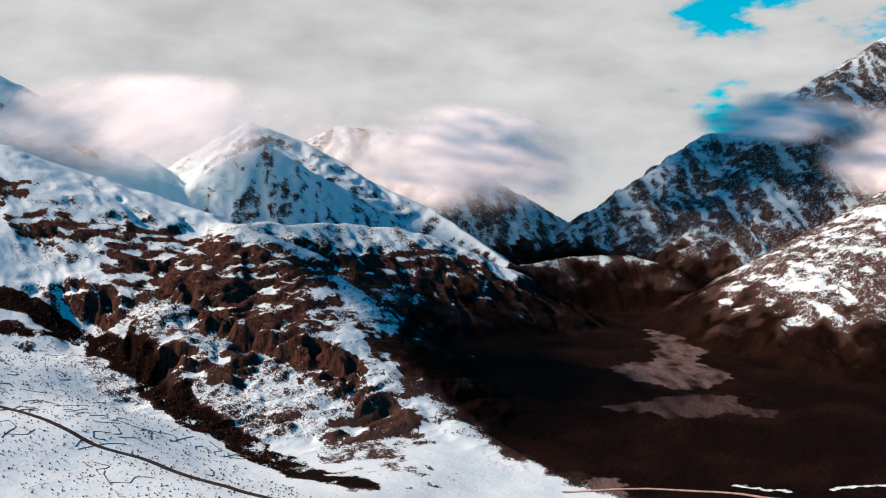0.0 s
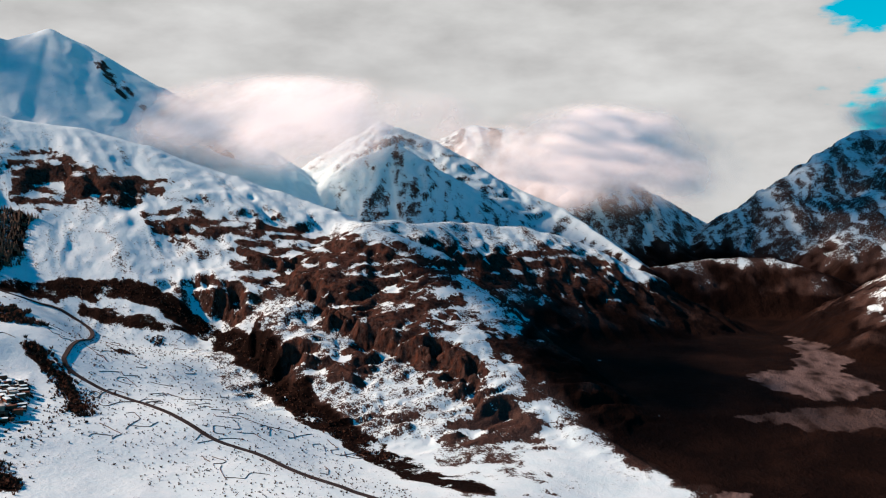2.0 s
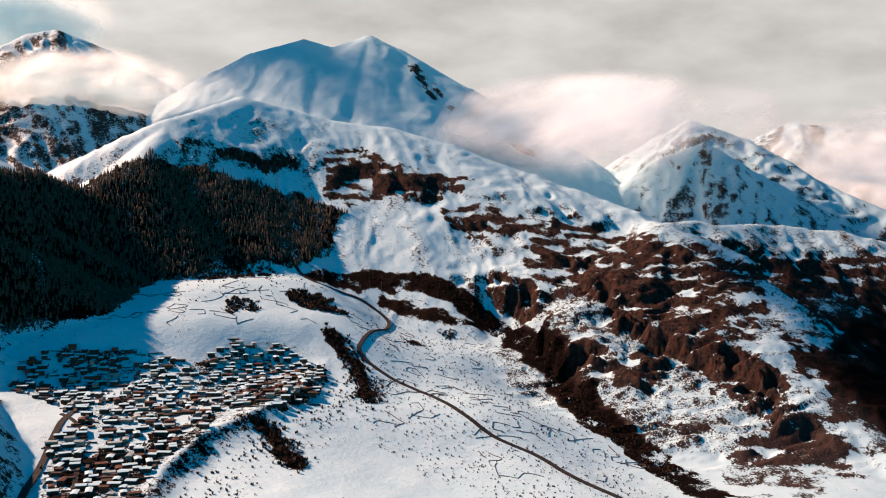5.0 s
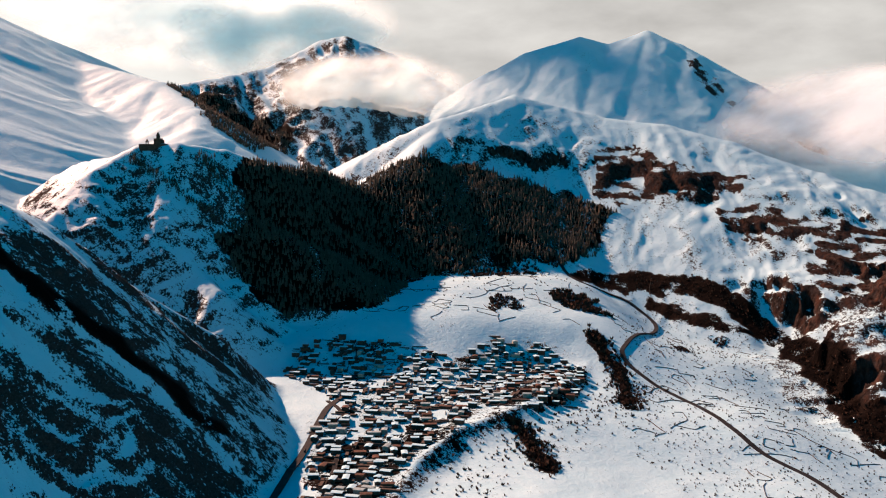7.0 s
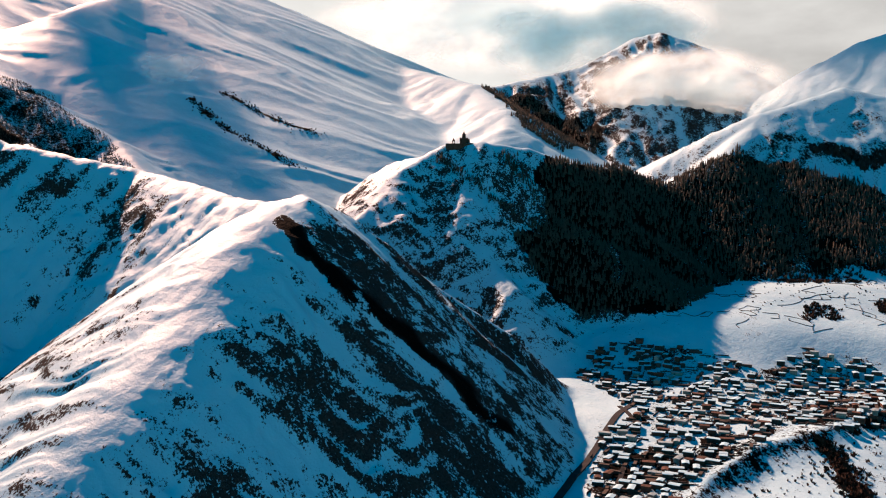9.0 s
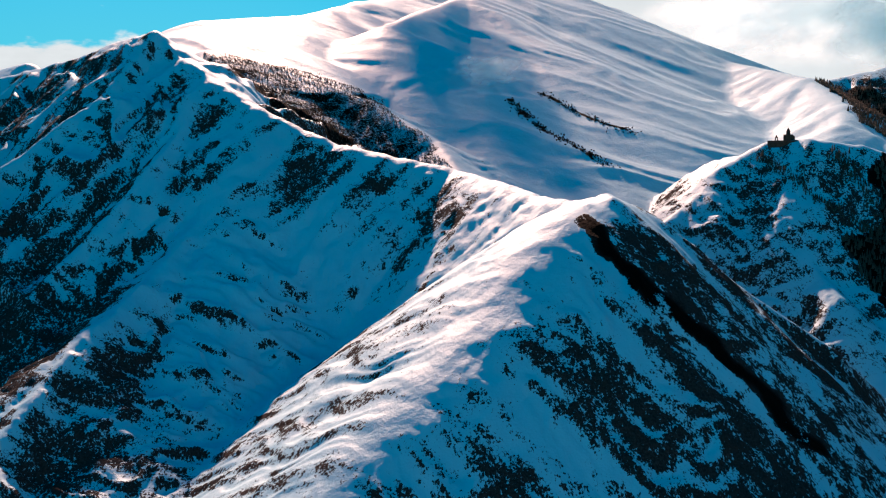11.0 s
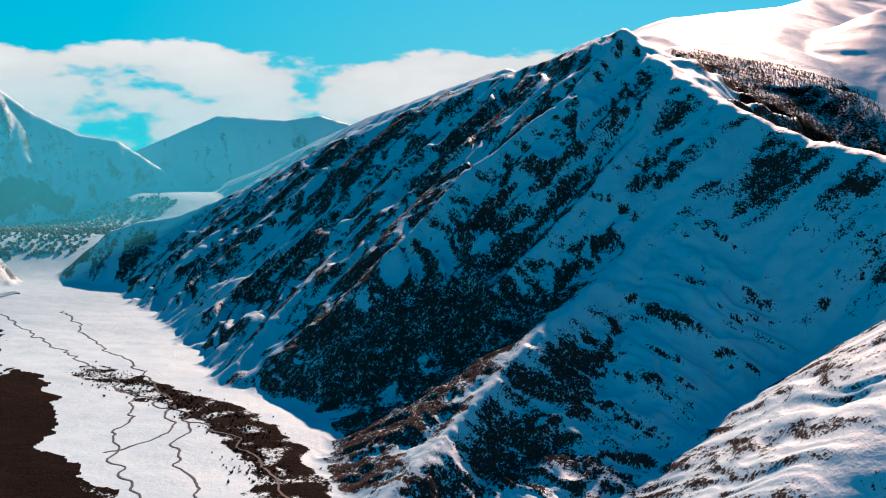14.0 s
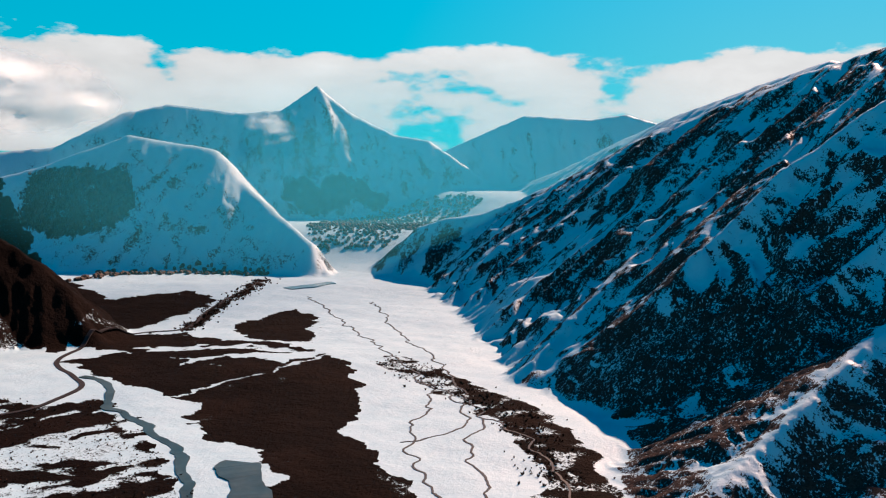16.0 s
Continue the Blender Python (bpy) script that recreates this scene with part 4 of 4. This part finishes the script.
def shrub(seed):
    """A bare bush: a fan of stubby twig blades in a loose dome."""
    r = np.random.RandomState(seed)
    v, f = [], []
    for i in range(9):
        a, lean, tall = r.uniform(0, 6.28), r.uniform(0.15, 0.65), r.uniform(0.5, 1.0)
        tip = (lean * math.cos(a), lean * math.sin(a), tall)
        n = len(v)
        w = r.uniform(0.12, 0.22)
        v += [(0.25 * tip[0] - w * math.sin(a), 0.25 * tip[1] + w * math.cos(a), -0.1), (0.25 * tip[0] + w * math.sin(a), 0.25 * tip[1] - w * math.cos(a), -0.1), tip, (0.6 * tip[0] + w * 1.3, 0.6 * tip[1] - w, 0.55 * tall)]
        f += [(n, n + 1, n + 2), (n + 1, n + 3, n + 2), (n, n + 3, n + 1)]
    return np.array(v), np.array(f)


CONIFERS, SHRUBS = [conifer(i) for i in range(6)], [shrub(i) for i in range(6)]
pick = np.random.RandomState(11)


def sprinkle(outline, count, low, high, gaps=0.0):
    """Places with sizes inside an outline; gaps: how much of it stays open as glades."""
    ox, oy = [p[0] for p in outline], [p[1] for p in outline]
    found = np.zeros((0, 2))
    while len(found) < count:
        p = pick.uniform((min(ox), min(oy)), (max(ox), max(oy)), (4 * count, 2))
        odd = np.zeros(len(p), bool)
        q = p
        p = p + 26 * np.stack([fbm(p[:, 0] / 50 + 3, p[:, 1] / 50, 3), fbm(p[:, 0] / 50, p[:, 1] / 50 + 12, 3)], 1)
        for (ax, ay), (bx, by) in zip(outline, outline[1:] + outline[:1]):
            if ay != by:
                odd ^= ((ay > p[:, 1]) != (by > p[:, 1])) & (p[:, 0] < (bx - ax) * (p[:, 1] - ay) / (by - ay) + ax)
        if gaps:
            odd &= (fbm(p[:, 0] / 90, p[:, 1] / 90, 2) < 0.9 - gaps) | (pick.uniform(size=len(p)) < 0.2)
        found = np.vstack([found, q[odd]])
    return [(x, y, s) for (x, y), s in zip(found[:count], pick.uniform(low, high, count))]


def along(points, wide, count, low, high):
    line = smooth_line(points, 5)
    return [(*(line[pick.randint(len(line))] + pick.normal(0, wide, 2)), pick.uniform(low, high)) for _ in range(count)]


scatter("conifer_wood", sprinkle(WOODS["church"], 9000, 7, 14, 0.3) + along([(-1692, 1247), (-1606, 1261), (-1537, 1284), (-1495, 1326), (-1450, 1330)], 5, 260, 5, 9)
        + along([(-1610, 1350), (-1503, 1365), (-1433, 1375)], 8, 220, 7, 12) + along([(-1352, 1964), (-1300, 2010), (-1245, 2057), (-1200, 2060)], 16, 400, 6, 10),
        CONIFERS, mat_conifer, "dense dark conifer wood on the church hill", "wood", 0.05)
scatter("conifer_wood", sprinkle(WOODS["spur"], 8000, 3, 5), CONIFERS, mat_conifer, "dark wood on the shaded flank of the spur", "wood", 0.05)
scatter("conifer_wood", sprinkle(WOODS["beyond"], 3200, 9, 14), CONIFERS, mat_conifer, "dark wood on the slope beyond the snowfield", "wood", 0.05)
scatter("conifer_wood", sprinkle(WOODS["square"], 4200, 7, 11), CONIFERS, mat_conifer, "dark square wood on the snowy hillside", "wood", 0.05)
scatter("conifer_wood", sprinkle(WOODS["peak"], 1800, 9, 13), CONIFERS, mat_conifer, "dark wood at the foot of the pointed peak", "wood", 0.05)
hedges = along([(-917, 1674), (-859, 1639), (-785, 1562), (-729, 1484)], 11, 420, 3.5, 7) + along([(-781, 1263), (-722, 1227), (-670, 1185)], 11, 260, 3.5, 7)
hedges += sprinkle([(-1119, 1618), (-1140, 1701), (-1095, 1705), (-1061, 1638), (-1082, 1597)], 160, 4, 7) + sprinkle([(-1097, 1770), (-1059, 1860), (-960, 1800), (-957, 1748), (-1017, 1742)], 320, 6, 10) + sprinkle([(-1340, 1770), (-1250, 1910), (-1190, 1990), (-1230, 1850), (-1270, 1760)], 300, 4, 8)
hedges += along([(-1055, 2063), (-939, 2103), (-828, 2089), (-749, 2070), (-620, 1958), (-542, 1859), (-426, 1707), (-340, 1640), (-271, 1571)], 12, 900, 2, 5) + along([(-823, 1820), (-830, 1835)], 9, 90, 3, 5) + along([(-817, 1975), (-830, 1985)], 7, 60, 3, 5)
hedges += along([(-1700, -1340), (-1882, -1440), (-2132, -1550), (-2350, -1675)], 18, 350, 3, 7)
hedges += along([(-2581, 1025), (-2460, 1045), (-2353, 1078), (-2206, 1149)], 13, 300, 3, 5.5) + along([(-2700, 1150), (-2608, 1189), (-2500, 1250), (-2425, 1306)], 12, 220, 3, 5.5)
scatter("hedge_shrubs", hedges, SHRUBS, mat_twig, "dark leafless bushes in thick hedge rows", "bushes", 0.05)
UPPER = [(-1240, 1420), (-1290, 1600), (-1240, 1760), (-1180, 1900), (-1080, 1920), (-960, 1800), (-930, 1680), (-1040, 1560), (-1120, 1440)]
MEADOW = [(-1020, 2050), (-780, 2050), (-560, 1830), (-330, 1560), (-150, 1330), (-350, 1200), (-640, 1330), (-800, 1560), (-950, 1830)]
loose = sprinkle(MEADOW, 2800, 0.8, 3.2) + along([(-700, 1060), (-740, 1180), (-735, 1300), (-745, 1450), (-800, 1600)], 26, 420, 1.5, 5) + sprinkle([(-1190, 1560), (-1350, 1700), (-1280, 1950), (-1060, 1950), (-1040, 1780)], 160, 1.5, 4)
loose += sprinkle(MARSH, 900, 1.5, 3.5)
loose += along([(-1625, -763), (-1560, -640), (-1480, -500), (-1400, -400), (-1300, -320), (-1180, -240)], 24, 420, 2, 5)
scatter("meadow_shrubs", loose, SHRUBS, mat_twig, "scattered dark leafless shrubs poking through snow", "bushes", 0.05)


# dry stone field walls between the meadows
def field_walls():
    r = np.random.RandomState(21)
    all_v, all_f = [], []
    for k in range(110):
        field, (cx, cy) = ((MEADOW, (-650, 1620)), (UPPER, (-1120, 1650)))[k % 5 > 2]
        x, y = field[r.randint(len(field))]
        q = r.uniform(0.1, 1.0)
        x, y = cx + (x - cx) * q, cy + (y - cy) * q
        turn = r.choice([35, 125]) + r.uniform(-25, 25)
        pts = [(x, y)]
        for i in range(r.randint(2, 7)):
            turn += r.choice([-80, 0, 0, 0, 80]) + r.uniform(-18, 18)
            pts.append((pts[-1][0] + 13 * math.cos(radians(turn)), pts[-1][1] + 13 * math.sin(radians(turn))))
        line = smooth_line(pts, 6)
        way = np.gradient(line, axis=0)
        way /= np.hypot(way[:, 0], way[:, 1])[:, None]
        side = np.stack([-way[:, 1], way[:, 0]], 1) * 0.4
        z = ground_z(line[:, 0], line[:, 1])
        n, base = len(line), len(all_v)
        for q, up in ((side, -1.0), (side * 0.7, 0.9), (-side * 0.7, 0.9), (-side, -1.0)):
            all_v += [tuple(p) for p in np.column_stack([line + q, z + up + r.uniform(-0.25, 0.25, n)])]
        for i in range(n - 1):
            for j in range(3):
                all_f.append((base + j * n + i, base + j * n + i + 1, base + (j + 1) * n + i + 1, base + (j + 1) * n + i))
    ob = mesh_object("field_walls", all_v, all_f, mat_wall_dark)
    return tagged(ob, "low dark dry stone walls winding over snowy meadows", "walls", kind="stuff")


field_walls()


# the far village, too small to tell house from house
def far_village(outline, count, label):
    all_v, all_f = [], []
    r = np.random.RandomState(count)
    places = sprinkle(outline, 3 * count, 7, 14)
    z = ground_z([p[0] for p in places], [p[1] for p in places])
    level = z - np.array([floor_height(p[0], p[1]) for p in places]) < 22
    places, z = [p for p, ok in zip(places, level) if ok][:count], z[level][:count]
    for (x, y, size), h in zip(places, z):
        v, f = [], []
        box(v, f, -size * 0.6, size * 0.6, -size * 0.4, size * 0.4, -3, size * 0.45)
        n = len(v)
        v += [(-size * 0.6, 0, size * 0.7), (size * 0.6, 0, size * 0.7)]
        f = f[:1] + f[2:] + [(4, n, 7), (5, 6, n + 1), (4, 5, n + 1, n), (7, n, n + 1, 6)]
        a = radians(30) + r.uniform(-0.3, 0.3)
        c, s = math.cos(a), math.sin(a)
        base = len(all_v)
        all_v += [(x + c * p - s * q, y + s * p + c * q, h + w) for p, q, w in v]
        all_f += [tuple(base + i for i in face) for face in f]
    return tagged(mesh_object("far_village", all_v, all_f, mat_wall_dark), label, "village", kind="stuff")


far_village([(-2828, -1851), (-3150, -2150), (-3500, -2220), (-3720, -2130), (-3900, -1850), (-3800, -1720), (-3400, -1740), (-2967, -1640)], 1100, "far village of small dark houses on the snowy valley floor")
far_village([(-1960, -2120), (-2200, -2180), (-2400, -1990), (-2500, -1760), (-2430, -1740), (-2340, -1900), (-2180, -2090)], 220, "row of far dark houses at the foot of the hill")


# yard walls and sheds between the village houses
def yards():
    r = np.random.RandomState(8)
    all_v, all_f = [], []
    places = sprinkle(VILLAGE, 800, 8, 24)
    z = ground_z([p[0] for p in places], [p[1] for p in places])
    for (x, y, size), h in zip(places, z):
        v, f = [], []
        deep = r.choice([0.35, 0.35, 2.2])
        box(v, f, -size / 2, size / 2, -deep, deep, -3, 1.6 if deep < 1 else 2.6)
        a = radians(35 + r.choice([0, 90])) + r.uniform(-0.15, 0.15)
        c, s = math.cos(a), math.sin(a)
        base = len(all_v)
        all_v += [(x + c * p - s * q, y + s * p + c * q, h + w) for p, q, w in v]
        all_f += [tuple(base + i for i in face) for face in f]
    return tagged(mesh_object("yard_walls", all_v, all_f, mat_wall_dark), "dark stone yard walls and sheds between village houses", "walls", kind="stuff")


yards()


# the hilltop church, its bell tower and the wall round the yard ------------
def lathe(profile, sides, x=0.0, y=0.0, turn=0.0):
    """A many-sided solid from (radius, height) pairs."""
    v, f = [], []
    for radius, height in profile:
        for i in range(sides):
            a = turn + i * 2 * math.pi / sides
            v.append((x + radius * math.cos(a), y + radius * math.sin(a), height))
    for k in range(len(profile) - 1):
        for i in range(sides):
            f.append((k * sides + i, k * sides + (i + 1) % sides, (k + 1) * sides + (i + 1) % sides, (k + 1) * sides + i))
    f.append(tuple(range(sides - 1, -1, -1)))
    f.append(tuple((len(profile) - 1) * sides + i for i in range(sides)))
    return v, f


def gabled(x0, x1, y0, y1, z0, z1, rise, across=False):
    v, f = [], []
    box(v, f, x0, x1, y0, y1, z0, z1)
    n = len(v)
    if across:
        v += [((x0 + x1) / 2, y0, z1 + rise), ((x0 + x1) / 2, y1, z1 + rise)]
        return v, f + [(4, 5, n), (6, 7, n + 1), (4, n, n + 1, 7), (5, 6, n + 1, n)]
    v += [(x0, (y0 + y1) / 2, z1 + rise), (x1, (y0 + y1) / 2, z1 + rise)]
    return v, f + [(4, n, 7), (5, 6, n + 1), (4, 5, n + 1, n), (7, n, n + 1, 6)]


CHURCH = (-1689.0, 1300.0)
face = math.degrees(math.atan2(CHURCH[1] - 194, CHURCH[0] - 47)) - 90


def on_hill(x, y):
    c, s = math.cos(radians(face)), math.sin(radians(face))
    return CHURCH[0] + c * x - s * y, CHURCH[1] + s * x + c * y


def church():
    z = float(ground_z(*CHURCH)[0])
    base = tagged(new("church"), "brown stone domed church on the snowy hilltop", "church")
    base.matrix_world = pose(*CHURCH, z, 0, 0, face)
    mesh_object("nave", *gabled(-8.5, 8.5, -4.5, 4.5, -6, 7.5, 3), mat_church, base)
    mesh_object("transept", *gabled(-4.2, 4.2, -7.5, 7.5, -6, 8.0, 3, True), mat_church, base)
    mesh_object("apse", *lathe([(3.4, -6), (3.4, 6.5), (0.2, 9)], 10, 8.5), mat_church, base)
    drum = mesh_object("drum", *lathe([(3.5, 8), (3.5, 15.5), (3.9, 15.6), (3.9, 16.1)], 12), mat_church, base)
    mesh_object("dome", *lathe([(4.0, 16.0), (2.2, 19.5), (0.25, 23.0), (0.12, 24.6)], 12), mat_church_roof, base)
    for i in range(8):
        a = i * math.pi / 4
        v, f = [], []
        box(v, f, -0.45, 0.45, -0.2, 0.2, 10, 14.4)
        pane = mesh_object("window", v, f, mat_road, drum)
        pane.matrix_basis = pose(3.5 * math.cos(a), 3.5 * math.sin(a), 0, 0, 0, 90 + math.degrees(a))


def bell_tower():
    x, y = on_hill(-21, -2)
    z = float(ground_z(x, y)[0])
    base = tagged(new("bell_tower"), "square stone bell tower with a pointed roof", "bell tower")
    base.matrix_world = pose(x, y, z, 0, 0, face)
    v, f = [], []
    box(v, f, -3.6, 3.6, -3.6, 3.6, -8, 7.5)
    mesh_object("tower", v, f, mat_church, base)
    v, f = [], []
    for i in range(6):
        a = i * math.pi / 3
        px, py = 2.4 * math.cos(a), 2.4 * math.sin(a)
        box(v, f, px - 0.45, px + 0.45, py - 0.45, py + 0.45, 7.5, 12)
    mesh_object("belfry", v, f, mat_church, base)
    mesh_object("roof", *lathe([(3.2, 12), (3.2, 12.6), (1.6, 15.2), (0.12, 18.4)], 6), mat_church_roof, base)


def yard_wall():
    points = [on_hill(x, y) for x, y in ((-36, 6), (-34, -9), (-12, -13), (10, -12), (19, -7), (20, 8))]
    line = smooth_line(points, 3)
    z = ground_z(line[:, 0], line[:, 1])
    way = np.gradient(line, axis=0)
    way /= np.hypot(way[:, 0], way[:, 1])[:, None]
    side = np.stack([-way[:, 1], way[:, 0]], 1) * 0.7
    top = np.full(len(line), z.max() * 0.5 + z.mean() * 0.5 + 2.2)
    n = len(line)
    verts = np.vstack([np.column_stack([line + side, z - 4]), np.column_stack([line + side, top]), np.column_stack([line - side, top]), np.column_stack([line - side, z - 4])])
    faces = [(j * n + i, j * n + i + 1, (j + 1) % 4 * n + i + 1, (j + 1) % 4 * n + i) for i in range(n - 1) for j in range(4)]
    tagged(mesh_object("yard_wall", verts, faces, mat_church), "brown stone wall round the hilltop churchyard", "wall")


church()
bell_tower()
yard_wall()


# clouds hanging before the mountains ---------------------------------------
def cloud(x, y, z, wide, tall, deep, seed, label):
    """Two ragged bulging sheets of vapour, one behind the other, their tops leaning away."""
    nx, nz = 28, 16
    yaw_to = (math.degrees(math.atan2(y - 150, x)) + 90) % 360 - 180
    backlit = yaw_to > 40
    lean = 0.1 if backlit else 1.1
    deep = deep if backlit else max(deep, 2.2 * tall)
    ob = new("cloud")
    ob.matrix_world = pose(x, y, z, 0, 0, yaw_to)
    size = np.array((wide / 2, deep / 2, tall / 2))
    for layer in range(2):
        u, w = np.meshgrid(np.linspace(-1, 1, nx), np.linspace(-1, 1, nz))
        bulge = (0.22 if backlit else 0.1) * (1 - 0.5 * (u * u + w * w)) + (0.16 if backlit else 0.07) * fbm(u * 2.5 + seed, w * 2.5 + layer * 5, 4)
        v = lean * w - bulge + (0.3 if backlit else 0.12) * layer
        verts = zip((u * (1.0 - 0.1 * layer)).ravel(), v.ravel(), (w * (1.0 - 0.1 * layer)).ravel())
        faces = [(j * nx + i, j * nx + i + 1, (j + 1) * nx + i + 1, (j + 1) * nx + i) for j in range(nz - 1) for i in range(nx - 1)]
        billow = mesh_object("billow", verts, faces, mat_haze_tint if wide > 2000 else mat_wisp if wide < 480 else mat_cloud_back if backlit else mat_cloud, ob)
        billow.scale = size
        for p in billow.data.polygons:
            p.use_smooth = True
    tagged(ob, label, "cloud")


for row in [
    (-872, 3266, 590, 1394, 429, 260, 1, "long white cloud lying across the snow peak"),
    (1640, 3650, 520, 620, 480, 260, 2, "bright white cloud against the rocky mountain"),
    (37, 4349, 494, 1560, 557, 200, 3, "grey cloud hanging before the far mountain"),
    (-2393, 2589, 688, 817, 298, 240, 4, "white cloud wrapped round the rocky crag"),
    (-2050, -2420, 640, 900, 330, 260, 5, "white cloud pouring over the snowy hill"),
    (-3287, -2393, 579, 305, 225, 120, 6, "small white cloud clinging to the peak"),
    (-2593, 983, 690, 300, 130, 100, 7, "small wisp of cloud over the snowfield"),
    (-3239, 2883, 956, 1349, 413, 260, 8, "white cloud above the rocky crag"),
    (-1273, 3226, 598, 476, 368, 140, 9, "thin wisp of cloud on the snow ridge"),
    (-3523, 2695, 1047, 1922, 529, 300, 10, "bright cloud hiding the top of the snowfield"),
    (1338, 4033, 645, 843, 285, 140, 11, "thin grey cloud before the rocky mountain"),
    # two added sheets that tint the far slopes blue in place of haze
    (-2450, -1640, 400, 2900, 860, 160, 12, "blue tinted sheets standing in for far valley haze"),
    (-3500, -1640, 480, 3000, 980, 160, 13, "blue tinted sheets standing in for haze before the pointed peak"),
]:
    cloud(*row)


def shade_deck(x, y, wide, deep, seed, label):
    """A high ragged deck of cloud, lying flat, out of view; added to cast shade."""
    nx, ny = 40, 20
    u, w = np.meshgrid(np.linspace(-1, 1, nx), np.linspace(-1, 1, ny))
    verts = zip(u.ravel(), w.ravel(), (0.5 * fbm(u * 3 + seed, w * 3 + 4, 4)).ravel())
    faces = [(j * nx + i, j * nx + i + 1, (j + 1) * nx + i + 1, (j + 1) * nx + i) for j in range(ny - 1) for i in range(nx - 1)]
    ob = mesh_object("cloud", verts, faces, mat_shade_deck)
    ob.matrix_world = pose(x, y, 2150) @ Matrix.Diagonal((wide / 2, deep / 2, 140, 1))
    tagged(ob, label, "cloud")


# unseen decks, each set sunward of the slopes that its shadow should cover
shade_deck(-1400, 4300, 4400, 2400, 1, "unseen cloud deck shading the rocky northern mountains")
shade_deck(-5060, 1010, 1900, 1000, 3, "unseen cloud deck shading the broad snowfields")
shade_deck(-3180, 2330, 700, 1400, 4, "unseen cloud deck shading the brown gorge")
shade_deck(-4150, 3330, 1400, 1000, 2, "unseen cloud deck shading the snow peak")
